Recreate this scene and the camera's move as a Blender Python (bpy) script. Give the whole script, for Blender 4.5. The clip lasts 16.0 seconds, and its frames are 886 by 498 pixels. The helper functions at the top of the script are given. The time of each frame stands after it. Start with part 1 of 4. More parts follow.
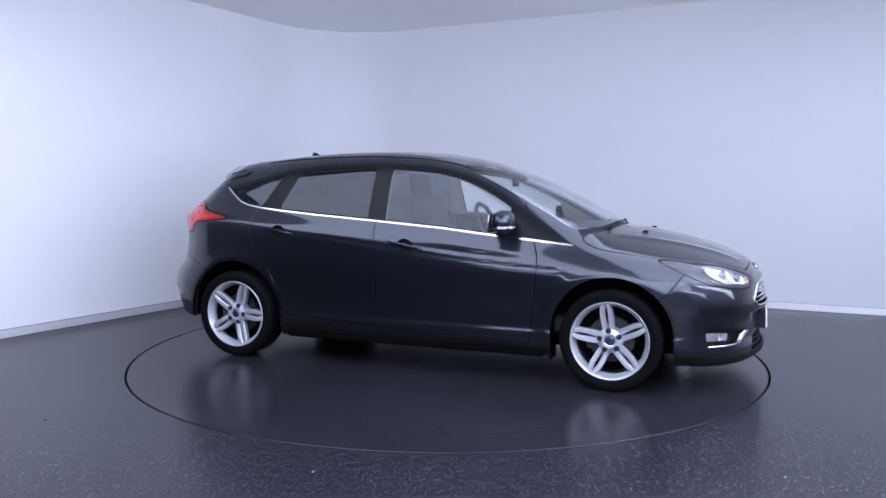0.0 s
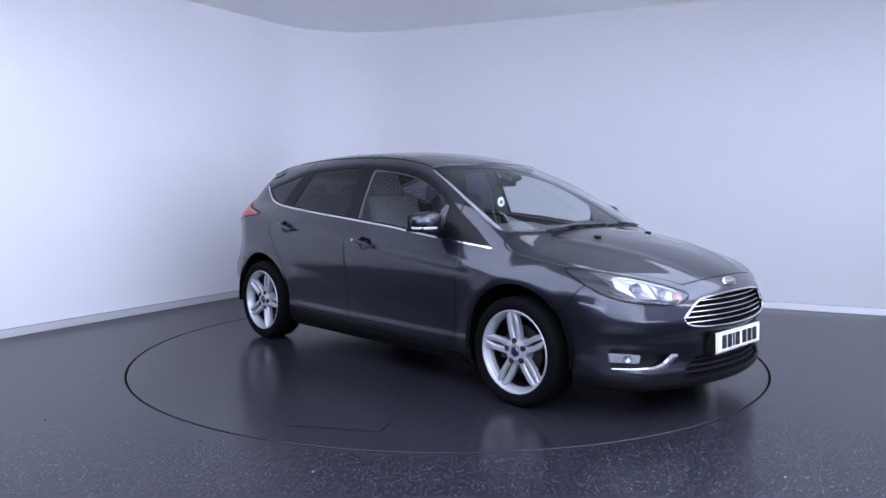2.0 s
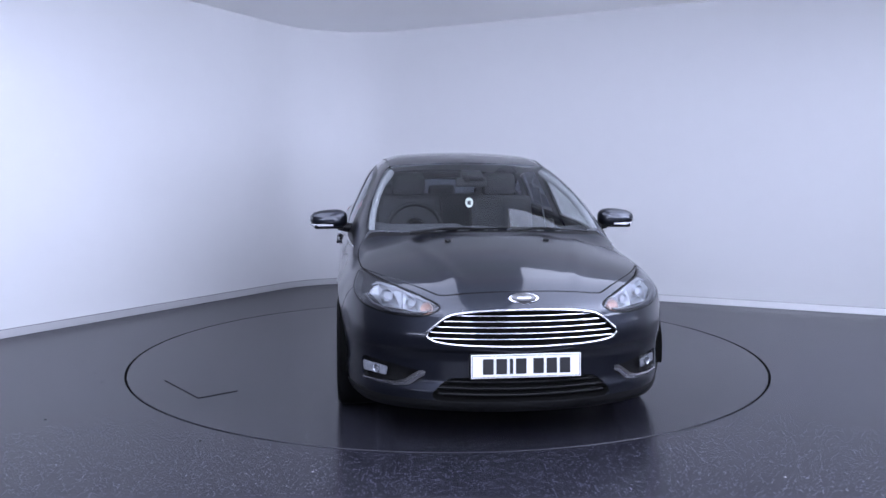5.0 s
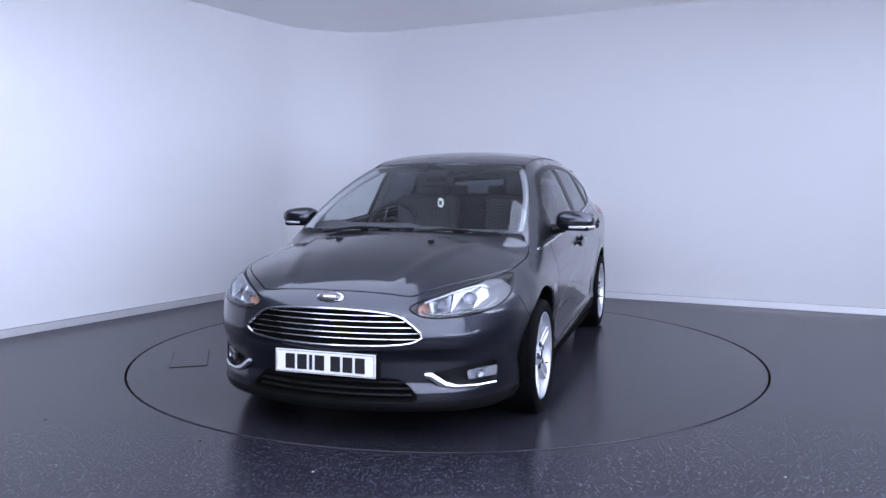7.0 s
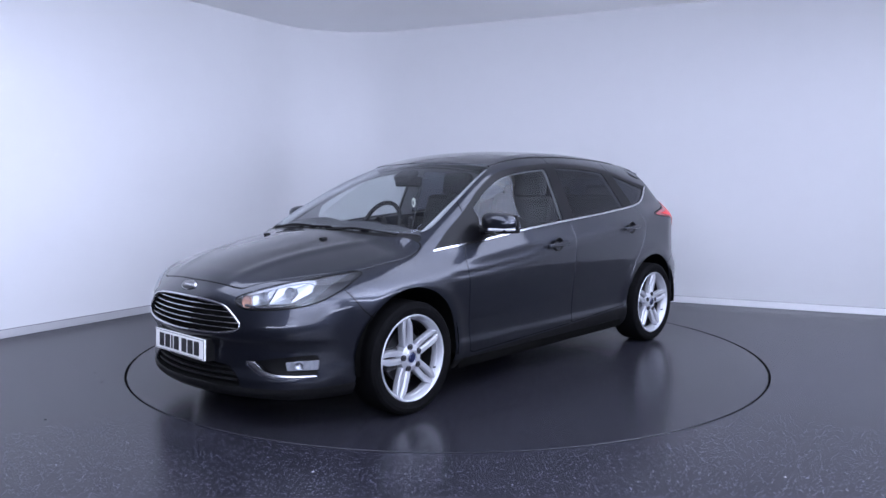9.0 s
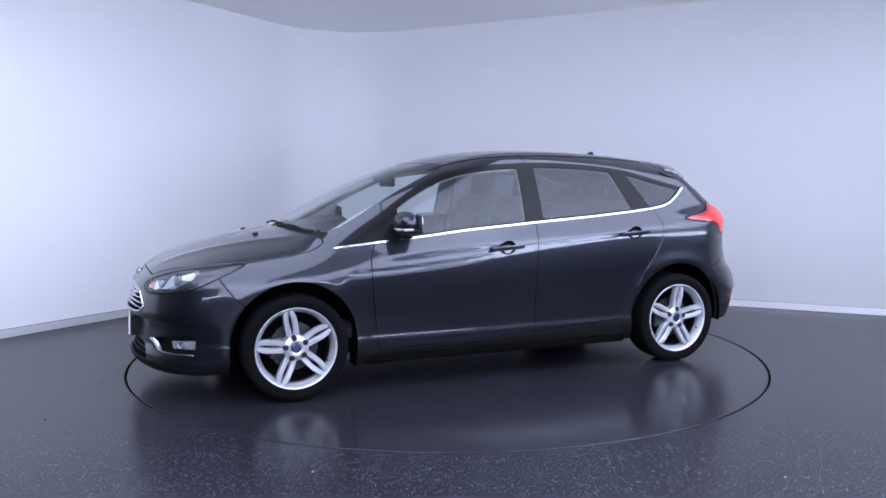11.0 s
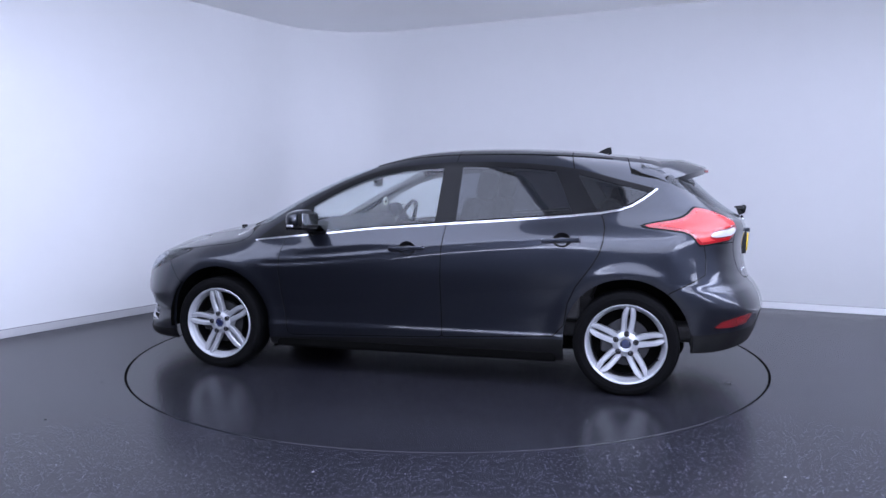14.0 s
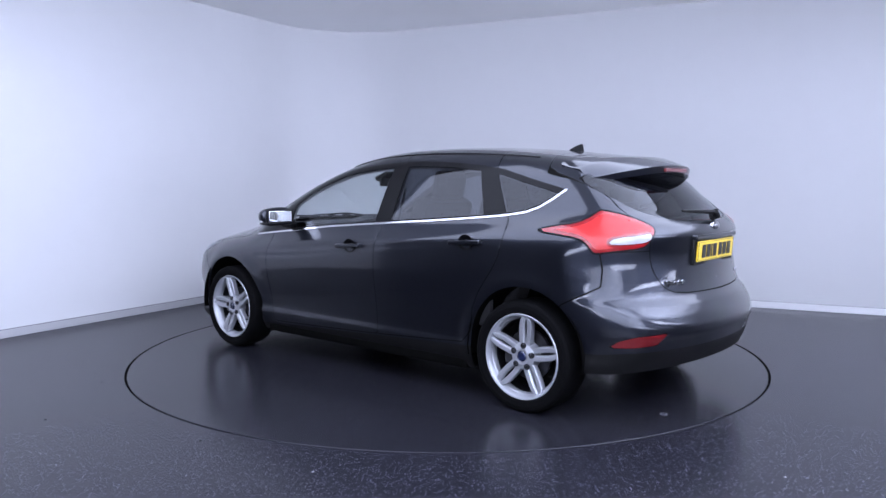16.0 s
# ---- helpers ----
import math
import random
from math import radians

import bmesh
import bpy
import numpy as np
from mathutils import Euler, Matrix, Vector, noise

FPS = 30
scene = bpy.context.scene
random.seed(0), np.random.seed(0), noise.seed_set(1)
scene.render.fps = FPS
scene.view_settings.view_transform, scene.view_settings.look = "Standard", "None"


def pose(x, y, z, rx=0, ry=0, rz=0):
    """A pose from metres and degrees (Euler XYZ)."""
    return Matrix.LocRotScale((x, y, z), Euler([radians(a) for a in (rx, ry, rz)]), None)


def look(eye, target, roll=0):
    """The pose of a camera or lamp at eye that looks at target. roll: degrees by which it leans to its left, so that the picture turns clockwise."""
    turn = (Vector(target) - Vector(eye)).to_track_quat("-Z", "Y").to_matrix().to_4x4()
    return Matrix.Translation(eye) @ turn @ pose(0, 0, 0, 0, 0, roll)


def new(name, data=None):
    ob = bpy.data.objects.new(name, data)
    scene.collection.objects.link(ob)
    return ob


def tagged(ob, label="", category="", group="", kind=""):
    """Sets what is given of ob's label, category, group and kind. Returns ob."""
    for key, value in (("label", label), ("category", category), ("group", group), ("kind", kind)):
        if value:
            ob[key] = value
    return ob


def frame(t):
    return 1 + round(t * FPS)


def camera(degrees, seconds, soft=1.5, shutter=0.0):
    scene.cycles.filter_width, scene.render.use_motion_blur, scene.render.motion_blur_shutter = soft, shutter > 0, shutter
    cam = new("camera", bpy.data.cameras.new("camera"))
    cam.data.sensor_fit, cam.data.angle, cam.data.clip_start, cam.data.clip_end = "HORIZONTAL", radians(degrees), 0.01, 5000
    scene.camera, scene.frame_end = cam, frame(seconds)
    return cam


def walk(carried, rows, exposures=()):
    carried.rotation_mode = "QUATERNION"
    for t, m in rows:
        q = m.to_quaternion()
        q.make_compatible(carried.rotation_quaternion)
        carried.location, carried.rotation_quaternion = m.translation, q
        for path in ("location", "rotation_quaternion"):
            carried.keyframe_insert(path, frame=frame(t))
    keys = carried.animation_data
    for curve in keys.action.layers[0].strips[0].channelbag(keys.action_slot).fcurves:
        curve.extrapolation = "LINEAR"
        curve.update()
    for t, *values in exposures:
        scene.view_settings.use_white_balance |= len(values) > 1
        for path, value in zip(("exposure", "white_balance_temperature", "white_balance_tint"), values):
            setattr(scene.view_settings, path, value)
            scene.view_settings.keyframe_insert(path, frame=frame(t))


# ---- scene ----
CAR_TURN, CAR_RATE = -21.115, -12.4325      # degrees at the start, degrees a second
PIVOT = (-0.0042, 0.1014)                   # the car's middle on the turntable
EYE = (-0.0295, -5.680, 1.2457)
cam = camera(59.876, 16.0)
walk(cam, [(0.0, pose(*EYE, 90 - 4.991, 0, 0)), (16.0, pose(*EYE, 90 - 4.991, 0, 0))], [(0.0, .27), (16.0, .27)])

world = bpy.data.worlds.new("world")
scene.world = world
world.use_nodes = True
world.node_tree.nodes["Background"].inputs[0].default_value = (0.0, 0.0, 0.0, 1)


def area_lamp(name, at, sx, sy, watts, colour):
    data = bpy.data.lights.new(name, "AREA")
    data.shape, data.size, data.size_y, data.energy, data.color = "RECTANGLE", sx, sy, watts, colour
    ob = new(name, data)
    ob.matrix_basis = at
    return ob


COOL = (0.672, 0.738, 1.0)
# soft light panels, added out of view beside and behind the camera: place, heading and tilt in degrees, width, height,
# watts
LAMPS = [((-2.4, -6.6, .9), 60.0, 80.0, 3.0, 2.0, 135), ((0.9, -7.7, 1.75), 91.0, 14.0, 6.6, 2.2, 75), ((3.4, -6.2, .9), 125.0, 80.0, 3.0, 2.0, 135), ((5.3, -3.4, 1.6), 106.0, 64.0, 5.0, 2.4, 330)]
LAMP_POSES = [look(at, Vector(at) + Vector((math.cos(radians(h)) * math.cos(radians(e)), math.sin(radians(h)) * math.cos(radians(e)), math.sin(radians(e))))) for at, h, e, _, _, _ in LAMPS]
for (_, _, _, wide, high, watts), m in zip(LAMPS, LAMP_POSES):
    area_lamp("added_panel_lamp", m, wide, high, watts, COOL)
# broad ceiling lights, added out of view as soft overhead light: place, width, depth, watts
CEILING_LAMPS = [(-2.0, -3.2, 3.6, 5.0, 150), (3.3, -2.4, 5.0, 5.2, 205), (.9, -7.0, 5.0, 2.6, 130)]
for lx, ly, wide, deep, watts in CEILING_LAMPS:
    area_lamp("added_ceiling_lamp", pose(lx, ly, 2.955), wide, deep, watts, COOL)


# ---- materials ----
def material(name, colour, rough=.5, metal=0.0, spread=.06, scale=30.0, bump=0.0, bump_scale=200.0, rough_spread=.05, coat=0.0, spec=.5, coat_rough=.10, **more):
    """A principled surface whose colour and gloss vary at two scales."""
    m = bpy.data.materials.new(name)
    m.use_nodes = True
    nt = m.node_tree
    b = nt.nodes["Principled BSDF"]
    b.inputs["Roughness"].default_value, b.inputs["Metallic"].default_value = rough, metal
    b.inputs["Specular IOR Level"].default_value = spec
    b.inputs["Coat Weight"].default_value, b.inputs["Coat Roughness"].default_value = coat, coat_rough
    for key, value in more.items():
        b.inputs[key.replace("_", " ").title().replace("Ior", "IOR")].default_value = value
    tc = nt.nodes.new("ShaderNodeTexCoord")

    def noise_node(s, detail=4):
        n = nt.nodes.new("ShaderNodeTexNoise")
        n.inputs["Scale"].default_value, n.inputs["Detail"].default_value = s, detail
        nt.links.new(tc.outputs["Object"], n.inputs["Vector"])
        return n
    if spread or rough_spread:
        big, small = noise_node(scale * .12, 3), noise_node(scale, 6)
        mix = nt.nodes.new("ShaderNodeMath")
        mix.operation = "MULTIPLY_ADD"
        nt.links.new(big.outputs["Fac"], mix.inputs[0])
        mix.inputs[1].default_value = .6
        half = nt.nodes.new("ShaderNodeMath")
        half.operation = "MULTIPLY"
        half.inputs[1].default_value = .4
        nt.links.new(small.outputs["Fac"], half.inputs[0])
        nt.links.new(half.outputs[0], mix.inputs[2])
        ramp = nt.nodes.new("ShaderNodeValToRGB")
        ramp.color_ramp.elements[0].position, ramp.color_ramp.elements[1].position = .3, .7
        ramp.color_ramp.elements[0].color = (*[c * (1 - spread) for c in colour], 1)
        ramp.color_ramp.elements[1].color = (*[min(1, c * (1 + spread)) for c in colour], 1)
        nt.links.new(mix.outputs[0], ramp.inputs["Fac"])
        nt.links.new(ramp.outputs["Color"], b.inputs["Base Color"])
        rr = nt.nodes.new("ShaderNodeMapRange")
        rr.inputs["To Min"].default_value, rr.inputs["To Max"].default_value = max(0, rough - rough_spread), min(1, rough + rough_spread)
        nt.links.new(mix.outputs[0], rr.inputs["Value"])
        nt.links.new(rr.outputs["Result"], b.inputs["Roughness"])
    else:
        b.inputs["Base Color"].default_value = (*colour, 1)
    if bump:
        bn, bp = noise_node(bump_scale, 5), nt.nodes.new("ShaderNodeBump")
        bp.inputs["Strength"].default_value, bp.inputs["Distance"].default_value = bump, .002
        nt.links.new(bn.outputs["Fac"], bp.inputs["Height"])
        nt.links.new(bp.outputs["Normal"], b.inputs["Normal"])
    return m


def glass(name, tint, rough=.0, through_share=.9):
    """A thin pane: mostly see-through, with a mirror's gloss that grows towards grazing view."""
    m = bpy.data.materials.new(name)
    m.use_nodes = True
    nt = m.node_tree
    nt.nodes.remove(nt.nodes["Principled BSDF"])
    out = nt.nodes["Material Output"]
    tr, gl, mx, lw, pw, ma = (nt.nodes.new("ShaderNode" + k) for k in ("BsdfTransparent", "BsdfGlossy", "MixShader", "LayerWeight", "Math", "Math"))
    tr.inputs[0].default_value = (*tint, 1)
    gl.inputs["Roughness"].default_value = rough
    gl.inputs["Color"].default_value = (.95, .97, 1, 1)
    lw.inputs["Blend"].default_value = .5
    pw.operation, pw.inputs[1].default_value = "POWER", 5.0
    ma.operation, ma.inputs[1].default_value, ma.inputs[2].default_value = "MULTIPLY_ADD", .90, .046
    nt.links.new(lw.outputs["Facing"], pw.inputs[0])
    nt.links.new(pw.outputs[0], ma.inputs[0])
    nt.links.new(ma.outputs[0], mx.inputs[0])
    nt.links.new(tr.outputs[0], mx.inputs[1])
    nt.links.new(gl.outputs[0], mx.inputs[2])
    nt.links.new(mx.outputs[0], out.inputs["Surface"])
    return m


WALL = material("white_wall_paint", (.72, .72, .73), .75, spread=.015, scale=6, bump=.08, bump_scale=60)
# tones of the unseen walls stand for dim space reflected in the car
BACK_WALL = material("dark_toned_unseen_wall", (.07, .07, .075), .75, spread=.03, scale=6)
SIDE_WALL = material("grey_toned_unseen_wall", (.35, .35, .36), .75, spread=.03, scale=6)
CEILING = material("white_ceiling_paint", (.92, .92, .92), .8, spread=.01, scale=4)
SKIRTING = material("white_gloss_paint", (.52, .52, .53), .6, spread=.03, scale=20)
SHADOW_STRIP = material("grey_painted_shadow_line", (.22, .22, .23), .8, spread=.05)


def floor_material(name, colour, rough, sparkle, uneven=.02):
    """Dark sheet flooring with scuffs, patches of duller polish and fine pale specks that paint its sparkle."""
    m = material(name, colour, rough, spread=.13, scale=7, bump=.02, bump_scale=350, rough_spread=uneven, spec=.22)
    nt = m.node_tree
    b = nt.nodes["Principled BSDF"]
    base = b.inputs["Base Color"].links[0].from_socket
    tc = nt.nodes["Texture Coordinate"]
    vor = nt.nodes.new("ShaderNodeTexVoronoi")
    vor.inputs["Scale"].default_value = 85
    nt.links.new(tc.outputs["Object"], vor.inputs["Vector"])
    less = nt.nodes.new("ShaderNodeMath")
    less.operation, less.inputs[1].default_value = "LESS_THAN", .30
    nt.links.new(vor.outputs["Distance"], less.inputs[0])
    pick = nt.nodes.new("ShaderNodeSeparateColor")
    nt.links.new(vor.outputs["Color"], pick.inputs[0])
    some = nt.nodes.new("ShaderNodeMath")
    some.operation, some.inputs[1].default_value = "GREATER_THAN", .45
    nt.links.new(pick.outputs[0], some.inputs[0])
    both = nt.nodes.new("ShaderNodeMath")
    both.operation = "MULTIPLY"
    nt.links.new(less.outputs[0], both.inputs[0])
    nt.links.new(some.outputs[0], both.inputs[1])
    share = nt.nodes.new("ShaderNodeMath")
    share.operation, share.inputs[1].default_value = "MULTIPLY", sparkle
    nt.links.new(both.outputs[0], share.inputs[0])
    mix = nt.nodes.new("ShaderNodeMix")
    mix.data_type = "RGBA"
    nt.links.new(share.outputs[0], mix.inputs["Factor"])
    nt.links.new(base, mix.inputs["A"])
    # pale dot colour stands in for the sheet's specular sparkle
    mix.inputs["B"].default_value = (.22, .22, .33, 1)
    nt.links.new(mix.outputs["Result"], b.inputs["Base Color"])
    return m


FLOOR = floor_material("dark_grey_sheet_flooring", (.0155, .0155, .0205), .26, .20)
TABLE = floor_material("dark_grey_turntable_vinyl", (.0145, .0145, .0185), .23, .12, .03)
STEEL_DARK = material("dull_steel", (.20, .20, .21), .45, .8, spread=.1)
RING = (-1.939, .51)
DARK = material("black_pit", (.006, .006, .006), .9, spec=.05, spread=.1)
PAINT = material("dark_grey_metallic_paint", (.021, .024, .034), .31, .88, spread=.05, scale=900, rough_spread=.02, coat=1.0, coat_rough=.065)
RUBBER = material("black_tyre_rubber", (.0035, .0035, .004), .8, spec=.06, spread=.15, scale=60, bump=.1, bump_scale=300)
ALLOY = material("silver_painted_alloy", (.46, .47, .50), .42, .6, spread=.04, scale=40, coat=.4)
PLASTIC_DARK = material("black_lamp_casing", (.02, .02, .02), .6, spread=.1)
# pale glow for the diffusers of the added panels and ceiling lights
LAMP_GLOW = bpy.data.materials.new("added_lamp_diffuser")
LAMP_GLOW.use_nodes = True
LAMP_GLOW.node_tree.nodes["Principled BSDF"].inputs["Emission Color"].default_value = (*COOL, 1)
LAMP_GLOW.node_tree.nodes["Principled BSDF"].inputs["Emission Strength"].default_value = .4


# ---- mesh helpers ----
def mesh_object(name, verts, faces, mat, parent=None, label="", smooth=False, normals=None):
    me = bpy.data.meshes.new(name)
    me.from_pydata([tuple(map(float, v)) for v in verts], [], [tuple(map(int, f)) for f in faces])
    me.materials.append(mat)
    if smooth or normals is not None:
        me.polygons.foreach_set("use_smooth", [True] * len(me.polygons))
    if normals is not None:
        me.normals_split_custom_set_from_vertices([tuple(map(float, n)) for n in normals])
    me.update()
    ob = new(name, me)
    if parent:
        ob.parent = parent
    if label:
        tagged(ob, label)
    return ob


def part(name, bm, mat, parent=None, label="", smooth=True, angle=21, up=False):
    """Links a bmesh as one mesh object under a thing or a part."""
    me = bpy.data.meshes.new(name)
    bmesh.ops.recalc_face_normals(bm, faces=bm.faces)
    if up and bm.faces[:][-1].normal.z < 0:
        bmesh.ops.reverse_faces(bm, faces=bm.faces)
    if smooth:
        for f in bm.faces:
            f.smooth = True
        for e in bm.edges:
            if len(e.link_faces) == 2 and e.calc_face_angle(0) > radians(angle):
                e.smooth = False
    bm.to_mesh(me)
    bm.free()
    me.materials.append(mat)
    ob = new(name, me)
    if parent:
        ob.parent = parent
    if label:
        tagged(ob, label)
    return ob


def add_box(bm, lo, hi, bevel=0.0, m=None, segments=2):
    r = bmesh.ops.create_cube(bm, size=1)
    s = [hi[i] - lo[i] for i in range(3)]
    mat = Matrix.Translation([(hi[i] + lo[i]) / 2 for i in range(3)]) @ Matrix.Diagonal((*s, 1))
    bmesh.ops.transform(bm, matrix=mat, verts=r["verts"])
    if bevel:
        es = list({e for v in r["verts"] for e in v.link_edges})
        bv = bmesh.ops.bevel(bm, geom=es, offset=bevel, segments=segments, affect="EDGES", profile=.5)
        vs = list({v for f in bv["faces"] for v in f.verts} | {v for v in r["verts"] if v.is_valid})
    else:
        vs = r["verts"]
    if m is not None:
        bmesh.ops.transform(bm, matrix=m, verts=[v for v in vs if v.is_valid])
    return bm


def box(lo, hi, bevel=0.0, m=None):
    return add_box(bmesh.new(), lo, hi, bevel, m)


def lathe(profile, steps=64, axis="y", bm=None, closed=False):
    """Turns a profile of (radius, along) about an axis."""
    bm = bm or bmesh.new()
    rings = []
    for k in range(steps):
        c, s = math.cos(2 * math.pi * k / steps), math.sin(2 * math.pi * k / steps)
        rings.append([bm.verts.new((r * c, h, r * s) if axis == "y" else (r * c, r * s, h)) for r, h in profile])
    n = len(profile)
    for k in range(steps):
        p, q = rings[k], rings[(k + 1) % steps]
        for i in range(n if closed else n - 1):
            j = (i + 1) % n
            bm.faces.new((p[i], p[j], q[j], q[i]))
    bmesh.ops.remove_doubles(bm, verts=bm.verts, dist=1e-5)
    return bm


def tube(points, radius, bm=None, sides=8, caps=True):
    """A round bar along points; radius may be a list."""
    bm = bm or bmesh.new()
    pts = [Vector(p) for p in points]
    rad = radius if isinstance(radius, (list, tuple)) else [radius] * len(pts)
    rings = []
    up = Vector((0, 0, 1))
    for i, p in enumerate(pts):
        d = (pts[min(i + 1, len(pts) - 1)] - pts[max(i - 1, 0)]).normalized()
        a = d.cross(up)
        a = a.normalized() if a.length > .05 else d.cross(Vector((0, 1, 0))).normalized()
        c = a.cross(d).normalized()
        rings.append([bm.verts.new(p + rad[i] * (math.cos(2 * math.pi * k / sides) * a + math.sin(2 * math.pi * k / sides) * c)) for k in range(sides)])
    for p, q in zip(rings, rings[1:]):
        for k in range(sides):
            bm.faces.new((p[k], p[(k + 1) % sides], q[(k + 1) % sides], q[k]))
    if caps:
        bm.faces.new(rings[0])
        bm.faces.new(rings[-1])
    return bm


def prism(outline, thickness, bm=None, m=None, bevel=0.0):
    """A flat plate: outline in x, z; thickness along y."""
    bm = bm or bmesh.new()
    f = bm.faces.new([bm.verts.new((x, 0, z)) for x, z in outline])
    r = bmesh.ops.extrude_face_region(bm, geom=[f])
    vs = [v for v in r["geom"] if isinstance(v, bmesh.types.BMVert)]
    bmesh.ops.translate(bm, verts=vs, vec=(0, thickness, 0))
    allv = list(f.verts) + vs
    if m is not None:
        bmesh.ops.transform(bm, matrix=m, verts=allv)
    return bm


# ---- the room ----
CORNER, TOP = Vector((-1.42, 4.05)), 3.03
LEFT_WAY, RIGHT_WAY = Vector((-math.cos(radians(60)), -math.sin(radians(60)))), Vector((math.cos(radians(25.5)), -math.sin(radians(25.5))))


LEFT_END = 6.2      # the white wall stops here, past it the studio is dark


def wall_line(inset=0.0):
    """The plan of the two seen walls and their rounded corner, moved inwards by inset."""
    r, pts = 1.07, []
    half = LEFT_WAY.angle(RIGHT_WAY) / 2
    mid = (LEFT_WAY + RIGHT_WAY).normalized()
    centre = CORNER + mid * (r / math.sin(half))
    t1, t2 = CORNER + LEFT_WAY * (r / math.tan(half)), CORNER + RIGHT_WAY * (r / math.tan(half))
    a1 = math.atan2(*(t1 - centre).yx)
    a2 = math.atan2(*(t2 - centre).yx)
    if a2 > a1:
        a2 -= 2 * math.pi
    arc = [centre + (r - inset) * Vector((math.cos(a1 + (a2 - a1) * k / 24), math.sin(a1 + (a2 - a1) * k / 24))) for k in range(25)]
    nl, nr = Vector((LEFT_WAY.y, -LEFT_WAY.x)), Vector((-RIGHT_WAY.y, RIGHT_WAY.x))
    nl = nl if nl.dot(mid) > 0 else -nl
    nr = nr if nr.dot(mid) > 0 else -nr
    return CORNER + LEFT_WAY * LEFT_END + nl * inset, arc, CORNER + RIGHT_WAY * 11.5 + nr * inset


def strip(name, inner, outer, z0, z1, mat, smooth=False):
    """A wall of thickness between two plan lines."""
    n = len(inner)
    vs = [(p.x, p.y, z) for z in (z0, z1) for p in inner] + [(p.x, p.y, z) for z in (z0, z1) for p in outer]
    fs = []
    for i in range(n - 1):
        fs += [(i, i + 1, n + i + 1, n + i), (2 * n + i + 1, 2 * n + i, 3 * n + i, 3 * n + i + 1),
               (n + i, n + i + 1, 3 * n + i + 1, 3 * n + i), (i + 1, i, 2 * n + i, 2 * n + i + 1)]
    for i in (0, n - 1):
        fs.append((i, n + i, 3 * n + i, 2 * n + i))
    return tagged(mesh_object(name, vs, fs, mat, smooth=smooth), kind="structure")


def build_room():
    li, ai, ri = wall_line(0)
    lo, ao, ro = wall_line(-.12)
    line_in, line_out = [li] + ai + [ri], [lo] + ao + [ro]
    w = strip("wall_north", line_in, line_out, 0, TOP, WALL, True)
    for e in w.data.edges:
        a, b = w.data.vertices[e.vertices[0]].co, w.data.vertices[e.vertices[1]].co
        if abs(a.z - b.z) < .01:
            e.use_edge_sharp = True
    tagged(w, "white painted walls meeting in a rounded corner", "wall")
    b1, _, b3 = wall_line(.012)
    s = strip("baseboard", [b1] + wall_line(.012)[1] + [b3], [p for p in line_in], .002, .066, SKIRTING)
    tagged(s, "white skirting board along the walls", "skirting")
    # grey strip paints the thin shadow line above the skirting
    s = strip("trim", [wall_line(.005)[0]] + wall_line(.005)[1] + [wall_line(.005)[2]], [p for p in line_in], .066, .072, SHADOW_STRIP)
    tagged(s, "thin grey strip drawing the shadow line on top of the skirting board", "trim")
    far = CORNER + LEFT_WAY * 11.5 + RIGHT_WAY * 11.5
    # added walls out of view, their colour set by what the car reflects
    for name, p, q, mat in (("wall_west", CORNER + LEFT_WAY * LEFT_END, CORNER + LEFT_WAY * 11.5, BACK_WALL), ("wall_south", CORNER + LEFT_WAY * 11.5, far, BACK_WALL),
                            ("wall_east", far, CORNER + RIGHT_WAY * 11.5, SIDE_WALL)):
        d = (q - p).normalized()
        n = Vector((d.y, -d.x))
        n = n if n.dot(Vector((0, -3)) - p) < 0 else -n
        tagged(strip(name, [p, q], [p + n * .12, q + n * .12], 0, TOP, mat), "unseen wall added to close the room, toned for the car's reflections", "wall")
    bm = bmesh.new()
    add_box(bm, (-12, -15, TOP), (13, 7, TOP + .1))
    tagged(part("ceiling", bm, CEILING, smooth=False), "flat white painted ceiling", "ceiling", kind="structure")
    # floor: one sheet round the turntable's opening
    bm = bmesh.new()
    steps = 160
    rings = []
    for r in (2.2365, 2.6, 4, 8, 16):
        rings.append([bm.verts.new((r * math.cos(2 * math.pi * k / steps), r * math.sin(2 * math.pi * k / steps), 0)) for k in range(steps)])
    for p, q in zip(rings, rings[1:]):
        for k in range(steps):
            bm.faces.new((p[k], p[(k + 1) % steps], q[(k + 1) % steps], q[k]))
    tagged(part("floor", bm, FLOOR, smooth=False, up=True), "dark grey speckled sheet floor with a soft sheen", "floor", kind="structure")
    bm = lathe([(0, -.06), (2.2375, -.06), (2.2375, -.002)], 160, "z")
    tagged(part("pit", bm, DARK, smooth=False), "dark pit under the turntable", "pit", kind="structure")


